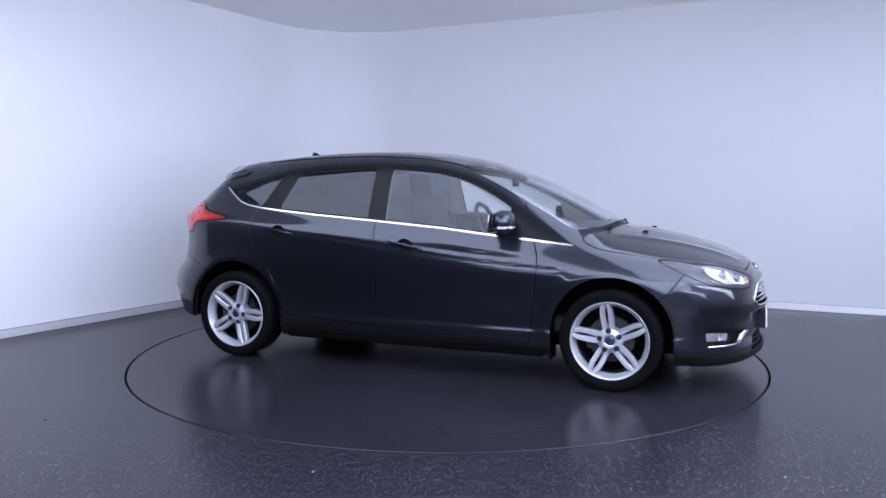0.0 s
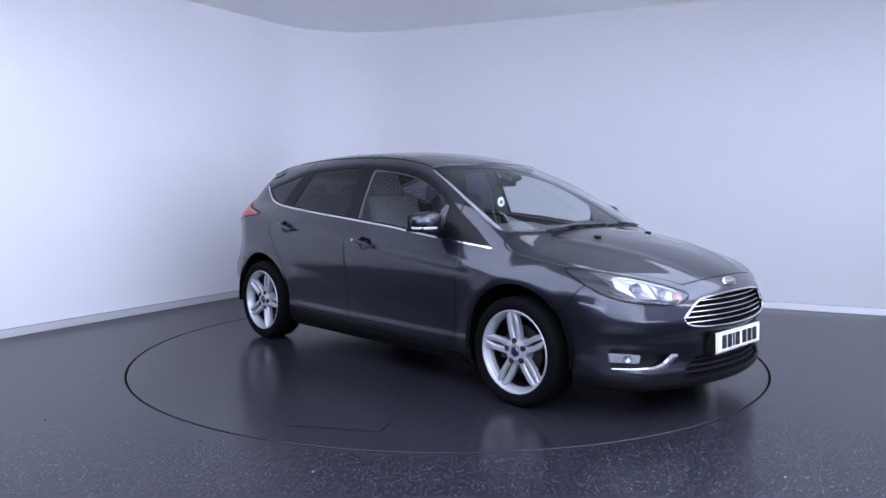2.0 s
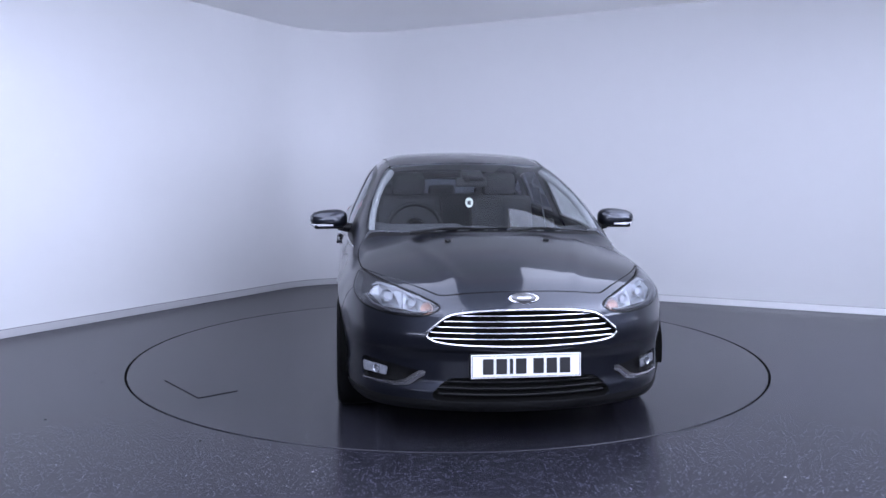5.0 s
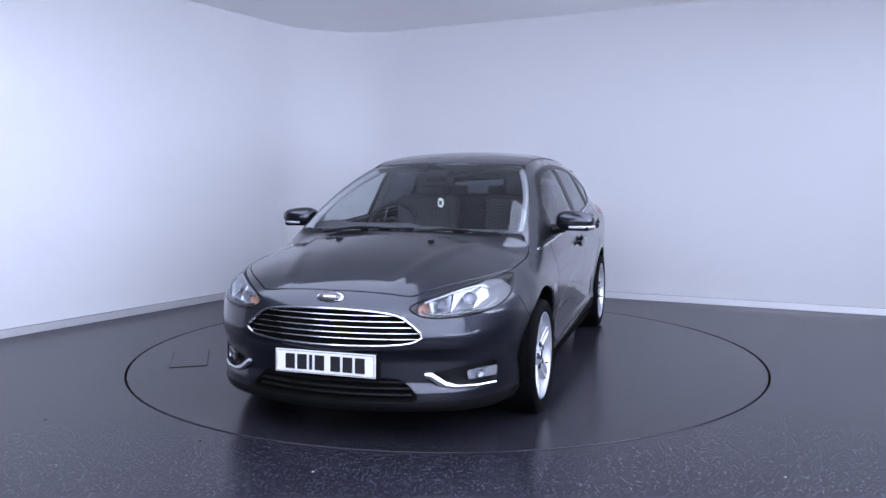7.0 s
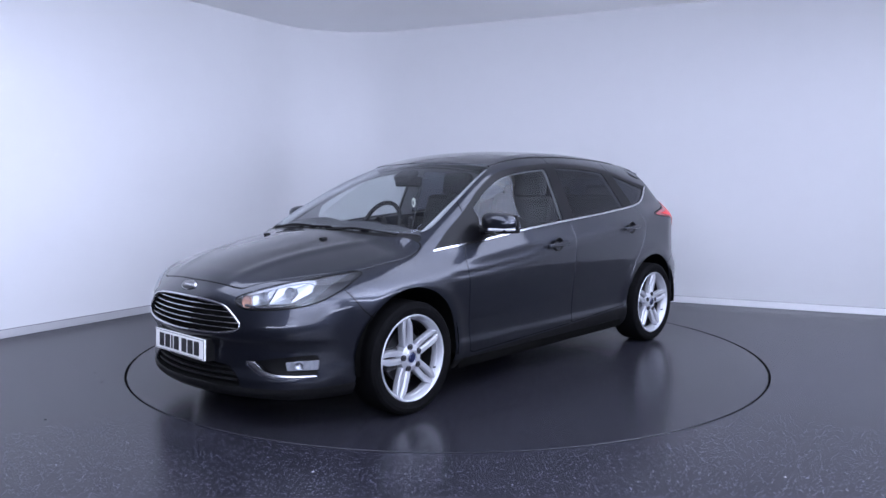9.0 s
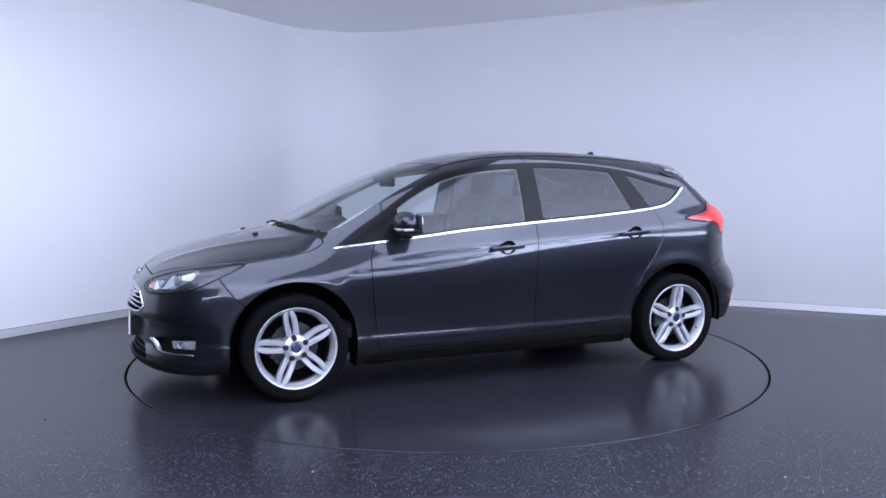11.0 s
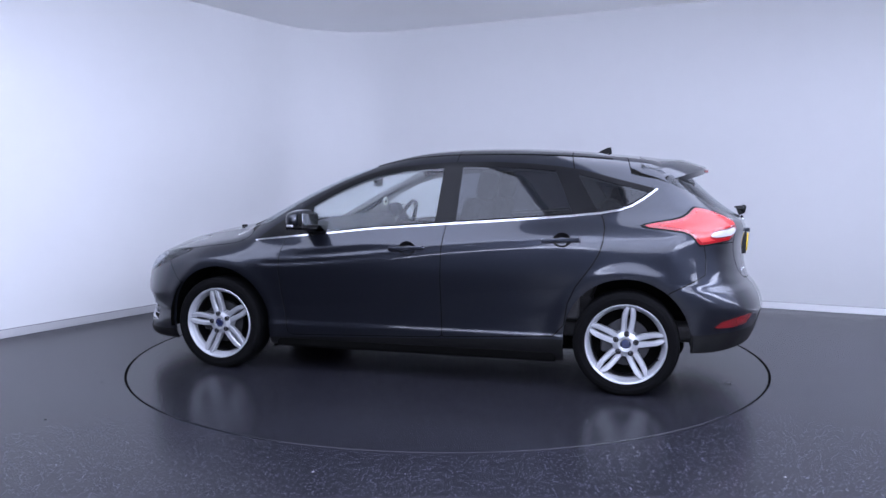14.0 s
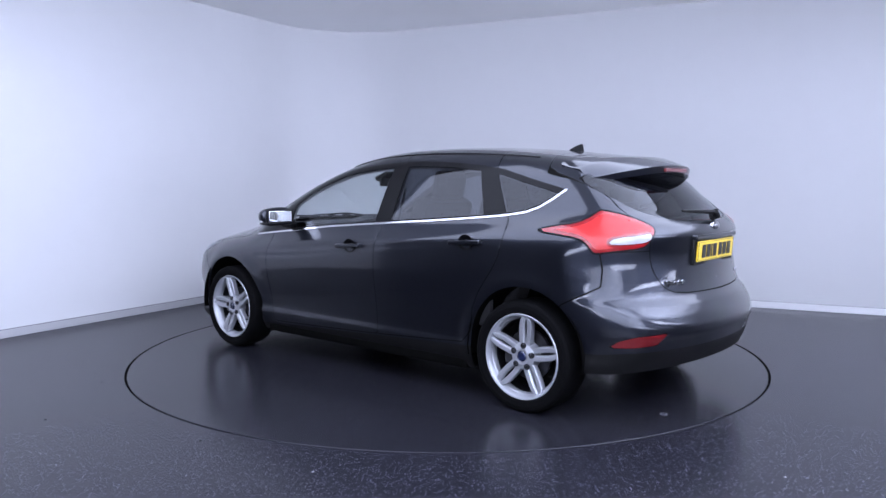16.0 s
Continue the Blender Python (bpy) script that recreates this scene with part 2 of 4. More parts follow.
def build_turntable():
    t = new("turntable", None)
    tagged(t, "round dark vinyl-covered vehicle turntable flush with the floor", "turntable")
    bm = lathe([(2.2205, -.002), (2.2190, 0), (0, 0)], 160, "z")
    part("platform", bm, TABLE, t, "dark vinyl-covered round platform", smooth=False, up=True)
    part("edge_band", lathe([(0, -.045), (2.2205, -.045), (2.2220, -.042), (2.2220, -.003), (2.2205, -.002)], 160, "z"), TABLE, t, "dark edge of the platform", smooth=False)
    hatch = part("hatch", box((-.262, -.121, .001), (.262, .121, .0042), .0012), TABLE, t, "flush rectangular access hatch", smooth=False)
    hatch.matrix_basis = pose(.866, -1.632, 0, 0, 0, 33.4)
    part("hatch_joint", box((-.2645, -.1235, 0), (.2645, .1235, .0014)), DARK, hatch)
    part("hatch_pull", lathe([(.020, .0), (.020, .003), (.014, .004), (.014, 0)], 24, "z"), STEEL_DARK, t, "small steel lifting ring").matrix_basis = pose(*RING, 0)
    return t


def build_added_panels():
    # bodies for the added panel lamps, all out of view
    for (at, _, tilt, wide, high, _), place in zip(LAMPS, LAMP_POSES):
        w, h = wide / 2 + .01, high / 2 + .01
        p = new("added_light_panel", None)
        p.matrix_basis = place @ pose(0, 0, .02)
        tagged(p, "added unseen soft light panel, black framed with a pale diffuser", "light panel", "light panels round the studio")
        bm = bmesh.new()
        for x0, x1, y0, y1 in ((-w - .05, w + .05, -h - .05, -h), (-w - .05, w + .05, h, h + .05), (-w - .05, -w, -h, h), (w, w + .05, -h, h)):
            add_box(bm, (x0, y0, -.03), (x1, y1, .12))
        part("frame", bm, PLASTIC_DARK, p, smooth=False)
        part("diffuser", box((-w, -h, 0), (w, h, .02)), LAMP_GLOW, p, smooth=False)
        part("back_plate", box((-w, -h, .022), (w, h, .10)), PLASTIC_DARK, p, "black back of the added light panel", smooth=False)
        c, n = math.cos(radians(tilt)), math.sin(radians(tilt))
        drop = at[2] - .13 * n - .02
        for x in (-1.0, 1.0):
            part("stand_leg", tube([(x, 0, .13), (x, -drop * c, .13 + drop * n)], .02), STEEL_DARK, p)


def build_ceiling_lights():
    # framed bodies for the added ceiling lamps
    for lx, ly, wide, deep, _ in CEILING_LAMPS:
        c = new("added_ceiling_light", None)
        c.location = (lx, ly, TOP)
        tagged(c, "added unseen ceiling light panel, white framed with a pale diffuser", "ceiling light", "ceiling light panels")
        w, d = wide / 2 + .02, deep / 2 + .02
        bm = bmesh.new()
        for x0, x1, y0, y1 in ((-w - .04, w + .04, -d - .04, -d), (-w - .04, w + .04, d, d + .04), (-w - .04, -w, -d, d), (w, w + .04, -d, d)):
            add_box(bm, (x0, y0, -.07), (x1, y1, 0))
        part("frame", bm, SKIRTING, c, smooth=False)
        part("diffuser", box((-w, -d, -.05), (w, d, -.03)), LAMP_GLOW, c, smooth=False)


def build_scraps():
    for x, y, r, turn, mat, label in ((-2.12, -1.73, .010, 0, DARK, "small dark scuff spot on the floor"), (-2.31, -.73, .008, 0, DARK, "small dark scuff spot on the floor"),
                                      (-2.16, -.97, .009, 0, DARK, "small dark scuff spot on the floor"), (-1.20, -2.06, .010, 0, DARK, "small dark scuff spot on the floor"),
                                      (-.59, -2.46, .007, 40, SKIRTING, "tiny pale paper scrap on the floor"), (1.42, -2.52, .007, -20, SKIRTING, "tiny pale paper scrap on the floor")):
        pale = mat is SKIRTING
        bm = lathe([(0, .0012), (r * .8, .0012), (r, 0)], 9, "z")
        bmesh.ops.scale(bm, vec=(1, .35 if pale else .8, 1), verts=bm.verts)
        ob = part("paper_scrap" if pale else "scuff_spot", bm, mat, smooth=False)
        ob.matrix_basis = pose(x, y, .0004, 0, 0, turn)
        tagged(ob, label, "scrap" if pale else "spot", "scraps and spots on the floor")


build_room()
build_scraps()
turntable = build_turntable()
build_added_panels()
build_ceiling_lights()

# ---- car body: a smooth solid, sampled as a shell ----
def curve(*pts):
    """A smooth monotone curve through (x, y) points."""
    q = np.array(sorted(pts), float)
    px, py = q[:, 0], q[:, 1]
    h, d = np.diff(px), np.diff(py) / np.diff(px)
    m = np.concatenate([[d[0]], np.where(d[1:] * d[:-1] > 0, 2 * d[1:] * d[:-1] / np.where(d[1:] + d[:-1] == 0, 1, d[1:] + d[:-1]), 0), [d[-1]]])

    def value(v):
        v = np.clip(v, px[0], px[-1])
        i = np.clip(np.searchsorted(px, v) - 1, 0, len(h) - 1)
        s = (v - px[i]) / h[i]
        return ((1 + 2 * s) * (1 - s) ** 2 * py[i] + s * (1 - s) ** 2 * h[i] * m[i]
                + s * s * (3 - 2 * s) * py[i + 1] + s * s * (s - 1) * h[i] * m[i + 1])
    return value


def smax(p, q, k):
    h = np.maximum(k - np.abs(p - q), 0) / k
    return np.maximum(p, q) + h * h * k / 4


def smin(p, q, k):
    return -smax(-p, -q, k)


plan_width = curve((-2.3, .70), (-2.1, .775), (-1.9, .835), (-1.7, .872), (-1.5, .884), (-1.2, .886), (-.8, .886), (0, .888), (.8, .888),
                   (1.15, .893), (1.45, .890), (1.65, .868), (1.85, .822), (2.0, .765), (2.1, .70), (2.3, .58))
crease_height = curve((-2.2, .99), (-1.7, .97), (-1.3, .945), (-.84, .912), (-.31, .862), (.1, .812), (.38, .778), (.88, .738), (1.1, .73), (1.5, .70), (1.8, .66), (2.2, .60))
shoulder_slope = curve((-2.1, .75), (-1.4, .78), (-1.0, .68), (-.22, .58), (.4, .62), (1.07, .80), (1.5, .8))
soft = curve((-1.9, .006), (-1.4, .004), (-.9, .0010), (-.3, .0006), (.8, .0005), (1.2, .003), (1.6, .006))
side_shape = curve((.10, -.16), (.16, -.09), (.20, -.056), (.25, -.034), (.285, -.026), (.315, -.0232), (.355, -.0278), (.42, -.025), (.55, -.012), (.72, 0), (1.2, 0))
belt_height = curve((-2.3, .93), (-1.9, 1.0), (-1.6, 1.06), (-1.3, 1.065), (-1.15, 1.05), (-.68, 1.012), (-.24, .982), (.24, .942), (.6, .905), (1.07, .862), (1.3, .845), (1.58, .798), (1.8, .745), (2.0, .672), (2.12, .605), (2.3, .45))
nose_line = curve((.10, 2.06), (.16, 2.14), (.20, 2.185), (.25, 2.19), (.32, 2.172), (.40, 2.172), (.445, 2.186), (.475, 2.203), (.51, 2.207), (.60, 2.19), (.68, 2.168), (.74, 2.13), (.85, 2.0))
tail_line = curve((.15, 2.0), (.21, 2.06), (.28, 2.085), (.36, 2.118), (.44, 2.142), (.475, 2.152), (.50, 2.151), (.55, 2.138), (.61, 2.105), (.66, 2.065), (.74, 2.04), (.85, 2.028), (.96, 2.032),
                  (1.01, 2.012), (1.06, 1.955), (1.1, 1.90), (1.2, 1.785), (1.3, 1.68), (1.4, 1.575))
roof_line = curve((-2.3, 1.27), (-1.83, 1.352), (-1.689, 1.372), (-1.478, 1.400), (-1.267, 1.425), (-1.057, 1.446), (-.849, 1.461), (-.641, 1.470), (-.435, 1.473), (-.23, 1.469),
                  (-.025, 1.455), (.178, 1.423), (.381, 1.373), (.584, 1.307), (.786, 1.222), (.988, 1.124), (1.191, 1.010), (1.4, .885), (1.7, .70))
roof_crown = curve((-2, .12), (-.5, .11), (0, .12), (.4, .16), (.9, .19), (1.3, .20))
cabin_plan = curve((-2.2, -.115), (-1.8, -.06), (-1.5, -.028), (-1.0, -.004), (-.4, .002), (.2, 0), (.7, -.022), (1.1, -.072), (1.5, -.12))


crease_cut = curve((-1.3, 0), (-.9, .0015), (-.1, .002), (.3, .003), (.8, .0065), (.95, .006), (1.05, 0), (1.3, 0))


def solid(x, y, z):
    """Less than 0 inside the body. x forwards, y to the car's left, z up."""
    y = np.abs(y)
    d = z - crease_height(x)
    side = plan_width(x) + side_shape(z) - shoulder_slope(x) * (np.sqrt(d * d + soft(x)) + d) / 2 - .10 * np.clip(-d, 0, .3) ** 2
    side = side - crease_cut(x) * np.exp(-((d + .016) / .015) ** 2)
    for wx in (1.324, -1.324):
        r = np.hypot(x - wx, z - .32)
        side = side + .008 * np.exp(-((r - .385) / .055) ** 2)
    ridge = .006 * np.exp(-((y - (.50 - .27 * (x - 1.25))) / .045) ** 2) * np.clip((x - 1.15) / .2, 0, 1) * np.clip((2.12 - x) / .15, 0, 1)
    low = smax((y - side) * .9, (z - (belt_height(x) + .20 * (.5625 - y * y) + ridge)) * .95, .07)
    nose = x - (nose_line(z) - .40 * y * y - .35 * y ** 6)
    low = smax(low, nose, .08)
    tail = (-x - (tail_line(z) - .26 * y * y - .40 * y ** 6)) * .9
    low = smax(low, tail, .10)
    cabin_side = y - (.815 - .42 * (z - .986) - .16 * (z - .986) ** 2 + cabin_plan(x))
    cab = smax(cabin_side * .9, (z - (roof_line(x) - roof_crown(x) * y * y)) * .92, .13)
    cab = smax(cab, (belt_height(x) - .10 - z) * .9, .03)
    cab = smax(smax(cab, tail, .10), (x - 1.32) * .7, .05)
    return smax(smin(low, cab, .035), .13 - z, .04)


def shell(nx=250, na=100, nv=170):
    """Half the body's shell (y >= 0): places, normals and triangles."""
    back, front, zs = -1.45, 1.5, .72
    xs = np.concatenate([np.full(na, back), np.linspace(back, front, nx), np.full(na, front)])
    al = np.concatenate([-np.linspace(np.pi / 2, np.pi / 2 / na, na), np.zeros(nx), np.linspace(np.pi / 2 / na, np.pi / 2, na)])
    ph = np.concatenate([np.linspace(-np.pi / 2, -1.0, 8), np.linspace(-1.0, -.55, 46)[1:], np.linspace(-.55, np.pi / 2, nv - 23)[1:]])
    A, P = np.meshgrid(al, ph, indexing="ij")
    X0 = np.repeat(xs[:, None], len(ph), 1)
    D = np.stack([np.sin(A), np.cos(A) * np.cos(P), np.cos(A) * np.sin(P)], -1)
    O = np.stack([X0, np.zeros_like(X0), np.full_like(X0, zs)], -1)
    lo, hi = np.zeros_like(X0), np.full_like(X0, 1.6)
    for _ in range(34):
        mid = (lo + hi) / 2
        Q = O + D * mid[..., None]
        ins = solid(Q[..., 0], Q[..., 1], Q[..., 2]) < 0
        lo, hi = np.where(ins, mid, lo), np.where(ins, hi, mid)
    V = (O + D * lo[..., None]).reshape(-1, 3)
    V[:, 1] = np.where(np.abs(V[:, 1]) < 1e-6, 0, V[:, 1])
    nu, nw = X0.shape
    i = np.arange(nu * nw).reshape(nu, nw)
    a, b, c, d = i[:-1, :-1].ravel(), i[1:, :-1].ravel(), i[1:, 1:].ravel(), i[:-1, 1:].ravel()
    T = np.concatenate([np.stack([a, c, b], 1), np.stack([a, d, c], 1)])
    e = 1e-3
    G = np.stack([solid(*(V + s * np.array(k)).T) for k in ((e, 0, 0), (0, e, 0), (0, 0, e)) for s in (1, -1)], 1)
    N = np.stack([G[:, 0] - G[:, 1], G[:, 2] - G[:, 3], G[:, 4] - G[:, 5]], 1)
    N[V[:, 1] == 0, 1] = 0
    N /= np.maximum(np.linalg.norm(N, axis=1, keepdims=True), 1e-9)
    return V, N, T


# ---- cutting the shell into panels ----
def cut(M, f):
    """Splits a mesh (places, normals, triangles) along f = 0: the part below and the part above."""
    V, N, T = M
    neg = f < 0
    k = neg[T].sum(1)
    low, high = T[k == 3], T[k == 0]
    mix = T[(k == 1) | (k == 2)]
    if not len(mix):
        return (V, N, low), (V, N, high)
    lone_neg = neg[mix].sum(1) == 1
    lone = np.where(lone_neg, np.argmax(neg[mix], 1), np.argmin(neg[mix], 1))
    r = np.arange(len(mix))
    p, q, s = mix[r, lone], mix[r, (lone + 1) % 3], mix[r, (lone + 2) % 3]
    key = np.sort(np.concatenate([np.stack([p, q], 1), np.stack([p, s], 1)]), 1)
    uniq, inv = np.unique(key, axis=0, return_inverse=True)
    inv = inv.ravel()
    f0, f1 = f[uniq[:, 0]], f[uniq[:, 1]]
    w = (f0 / (f0 - f1))[:, None]
    nv = V[uniq[:, 0]] * (1 - w) + V[uniq[:, 1]] * w
    nn = N[uniq[:, 0]] * (1 - w) + N[uniq[:, 1]] * w
    nn /= np.maximum(np.linalg.norm(nn, axis=1, keepdims=True), 1e-9)
    a, b = inv[:len(mix)] + len(V), inv[len(mix):] + len(V)
    V2, N2 = np.concatenate([V, nv]), np.concatenate([N, nn])
    one, two, three = np.stack([p, a, b], 1), np.stack([a, q, s], 1), np.stack([a, s, b], 1)
    low = np.concatenate([low, one[lone_neg], two[~lone_neg], three[~lone_neg]])
    high = np.concatenate([high, one[~lone_neg], two[lone_neg], three[lone_neg]])
    return (V2, N2, low), (V2, N2, high)


def packed(M):
    V, N, T = M
    used, inv = np.unique(T, return_inverse=True)
    return V[used], N[used], inv.reshape(-1, 3)


def outline_distance(px, py, outline):
    """Signed distance to a closed outline, less than 0 inside."""
    o = np.array(outline, float)
    d = np.full(len(px), 1e9)
    inside = np.zeros(len(px), bool)
    for (x0, y0), (x1, y1) in zip(o, np.roll(o, -1, 0)):
        ex, ey = x1 - x0, y1 - y0
        t = np.clip(((px - x0) * ex + (py - y0) * ey) / (ex * ex + ey * ey + 1e-12), 0, 1)
        d = np.minimum(d, np.hypot(px - x0 - t * ex, py - y0 - t * ey))
        if y0 != y1:
            inside ^= ((y0 > py) != (y1 > py)) & (px < x0 + (py - y0) / (y1 - y0) * ex)
    return np.where(inside, -d, d)


def line_distance(px, py, line):
    d = np.full(len(px), 1e9)
    for (x0, y0), (x1, y1) in zip(line, line[1:]):
        ex, ey = x1 - x0, y1 - y0
        t = np.clip(((px - x0) * ex + (py - y0) * ey) / (ex * ex + ey * ey), 0, 1)
        d = np.minimum(d, np.hypot(px - x0 - t * ex, py - y0 - t * ey))
    return d


def rounded(outline, times=2):
    """Takes the corners off an outline."""
    o = np.array(outline, float)
    for _ in range(times):
        n = np.roll(o, -1, 0)
        o = np.stack([o * .75 + n * .25, o * .25 + n * .75], 1).reshape(-1, 2)
    return o


def nose_coords(P):
    return 1.1 * np.arctan2(np.abs(P[:, 1]), P[:, 0] - 1.0), P[:, 2]


def tail_coords(P):
    return 1.1 * np.arctan2(np.abs(P[:, 1]), -(P[:, 0] + 1.0)), P[:, 2]


def side_coords(P):
    return P[:, 0], P[:, 2]


def front_coords(P):
    return np.abs(P[:, 1]), P[:, 2]


def top_coords(P):
    return P[:, 0], np.abs(P[:, 1])


def unrolled(fn, points):
    u, v = fn(np.array(points, float))
    return list(zip(u, v))


def moved(M, d):
    return M[0] + M[1] * d, M[1], M[2]


def panel(name, M, mat, parent, both=False, lip=.012, label="", grow=0.0, sides=(1, -1)):
    """Links a cut piece with its inward lip: one object over both halves, or one on each side."""
    V, N, T = packed(M)
    if not len(T):
        return []
    V = V + N * grow
    if lip:
        e = np.sort(np.concatenate([T[:, [0, 1]], T[:, [1, 2]], T[:, [2, 0]]]), 1)
        raw = np.concatenate([T[:, [0, 1]], T[:, [1, 2]], T[:, [2, 0]]])
        _, first, count = np.unique(e, axis=0, return_index=True, return_counts=True)
        edge = raw[first[count == 1]]
        edge = edge[~((np.abs(V[edge[:, 0], 1]) < 1e-5) & (np.abs(V[edge[:, 1], 1]) < 1e-5))]
        ids, inv = np.unique(edge, return_inverse=True)
        inv = inv.reshape(-1, 2) + len(V)
        V = np.concatenate([V, V[ids] - N[ids] * lip])
        N = np.concatenate([N, N[ids]])
        T = np.concatenate([T, np.stack([edge[:, 1], edge[:, 0], inv[:, 0]], 1), np.stack([edge[:, 1], inv[:, 0], inv[:, 1]], 1)])
    flip = np.array([1, -1, 1])
    out = []
    if both:
        out.append(mesh_object(name, np.concatenate([V, V * flip]), np.concatenate([T, T[:, ::-1] + len(V)]), mat, parent, label, normals=np.concatenate([N, N * flip])))
    else:
        for s in sides:
            out.append(mesh_object(name, V if s > 0 else V * flip, T if s > 0 else T[:, ::-1], mat, parent, label, normals=N if s > 0 else N * flip))
    return out


# ---- the car's materials ----
CHROME = material("polished_chrome_trim", (.62, .62, .64), .14, 1.0, spread=.02, scale=50, rough_spread=.03)
GLOSS_BLACK = material("gloss_black_trim", (.005, .005, .006), .30, spec=.15, spread=.1, scale=60)
PLASTIC = material("black_grained_plastic", (.005, .005, .0055), .5, spec=.2, spread=.12, scale=80, bump=.12, bump_scale=500)
LINER = material("black_wheel_arch_liner", (.0025, .0025, .0025), .9, spec=.04, spread=.2, scale=30)
CABIN = material("charcoal_cabin_cloth", (.028, .028, .031), .85, spread=.08, scale=40, bump=.03, bump_scale=300)
CABIN_GREY = material("grey_cabin_plastic", (.05, .05, .055), .6, spread=.1, scale=60)
HEADLINER = material("pale_headliner_cloth", (.42, .42, .43), .9, spread=.06, scale=90)
TRIM_GREY = material("pale_grey_trim_plastic", (.24, .24, .25), .6, spread=.06, scale=60)
CLEAR = glass("clear_car_glass", (.86, .90, .90))
PRIVACY = glass("privacy_car_glass", (.13, .14, .17))
LENS = glass("clear_lamp_lens", (.93, .95, .97))
RED_BRIGHT = material("bright_red_lamp_plastic", (.46, .012, .012), .28, spread=.15, scale=25, coat=.35)
RED = material("red_lamp_plastic", (.27, .004, .008), .20, spread=.12, scale=70, coat=1.0)
RED_DARK = material("dark_red_reflector", (.13, .004, .006), .25, spread=.1, scale=200, coat=1.0)
WHITE_LENS = material("white_lamp_lens", (.40, .40, .43), .15, spread=.1, scale=120, coat=1.0)
FOG_GLASS = material("grey_fog_lamp_glass", (.26, .27, .30), .18, .3, spread=.35, scale=60, coat=1.0)
AMBER = material("pale_amber_lens", (.55, .33, .25), .2, spread=.1, scale=80, coat=.8)
REFLECTOR = material("bright_lamp_reflector", (.40, .41, .44), .34, 1.0, spread=.06, scale=60)
LAMP_DARK = material("dark_lamp_housing", (.045, .045, .05), .30, .3, spread=.1, scale=60)
PLATE_WHITE = material("white_plate_acrylic", (.80, .80, .78), .3, spread=.02, scale=40, coat=.5)
PLATE_YELLOW = material("yellow_plate_acrylic", (.72, .50, .03), .3, spread=.03, scale=40, coat=.5)
PLATE_BLACK = material("black_plate_ink", (.012, .012, .014), .4, spread=.1, scale=50)
BADGE_BLUE = material("deep_blue_enamel", (.012, .018, .060), .2, spread=.1, scale=90, coat=1.0)
# brake disc steel, also the painted shade inside the wheels
STEEL = material("dark_brake_and_shade_steel", (.05, .05, .055), .45, .9, spread=.12, scale=60)
BOLT_STEEL = material("dark_wheel_bolt_steel", (.035, .035, .04), .4, .6, spread=.1)
MIRROR = material("mirror_glass", (.92, .93, .95), .02, 1.0, spread=.0, rough_spread=.0)
PAPER = material("pale_paper_sticker", (.75, .78, .68), .6, spread=.06, scale=200)


# ---- the car ----
WINDOW_LINE = [(1.08, .864), (.94, .966), (.786, 1.060), (.595, 1.181), (.48, 1.240), (.381, 1.283), (.27, 1.316), (.164, 1.337), (.05, 1.350), (-.053, 1.360), (-.259, 1.372), (-.40, 1.373), (-.53, 1.370),
               (-.713, 1.360), (-.896, 1.342), (-1.041, 1.320), (-1.256, 1.262), (-1.485, 1.205)]
CHROME_LINE = [(1.08, .862), (.84, .888), (.591, .913), (.244, .951), (-.234, .987), (-.677, 1.018), (-1.0, 1.045), (-1.16, 1.061), (-1.27, 1.080), (-1.34, 1.104), (-1.409, 1.147), (-1.485, 1.205)]
FRONT_DOOR = [(.70, 1.4), (.784, 1.027), (.849, .875), (.874, .80), (.879, .757), (.876, .66), (.867, .566), (.847, .387), (.832, .262), (.80, .250), (.036, .278), (-.20, .288), (-.215, .30), (-.210, .627), (-.217, .838), (-.234, .987), (-.259, 1.5)]
REAR_DOOR = [(-.259, 1.5), (-.234, .987), (-.217, .838), (-.210, .627), (-.215, .30), (-.22, .289), (-.90, .330), (-.965, .40), (-.985, .53), (-1.030, .63), (-1.126, .762), (-1.165, .83), (-1.186, .90), (-1.193, .972), (-1.185, 1.02), (-1.165, 1.06), (-1.0, 1.31), (-.95, 1.5)]
HEADLAMP = [(1.562, .764, .793), (1.690, .708, .783), (1.838, .618, .760), (1.955, .515, .730), (2.047, .415, .689), (2.092, .375, .660), (2.098, .428, .626), (2.080, .487, .613),
            (2.030, .585, .615), (1.938, .697, .631), (1.838, .765, .660), (1.720, .792, .718), (1.625, .785, .762)]
GRILLE = [(0, .652), (.18, .648), (.306, .636), (.36, .622), (.403, .592), (.466, .536), (.437, .512), (.40, .500), (.304, .491), (.126, .487), (0, .486), (-.3, .486), (-.3, .652)]
FOG = [(2.104, .455, .350), (2.06, .56, .366), (2.019, .624, .380), (1.93, .72, .392), (1.862, .764, .396), (1.870, .758, .300), (1.90, .742, .286), (2.053, .574, .276), (2.089, .495, .300)]
INTAKE = [(0, .338), (.31, .332), (.365, .320), (.43, .262), (.435, .232), (.41, .216), (0, .222), (-.3, .222), (-.3, .338)]
TAIL_LAMP = [(-1.385, .832, .998), (-1.499, .811, 1.022), (-1.590, .79, 1.036), (-1.645, .757, 1.058), (-1.676, .715, 1.092), (-1.695, .690, 1.106), (-1.807, .627, 1.076), (-1.879, .580, 1.043), (-1.922, .553, 1.016),
             (-1.935, .566, .987), (-1.923, .603, .937), (-1.905, .628, .907), (-1.831, .729, .895), (-1.744, .802, .882), (-1.715, .820, .882), (-1.680, .834, .936), (-1.638, .845, .958), (-1.542, .852, .970), (-1.416, .844, .982)]
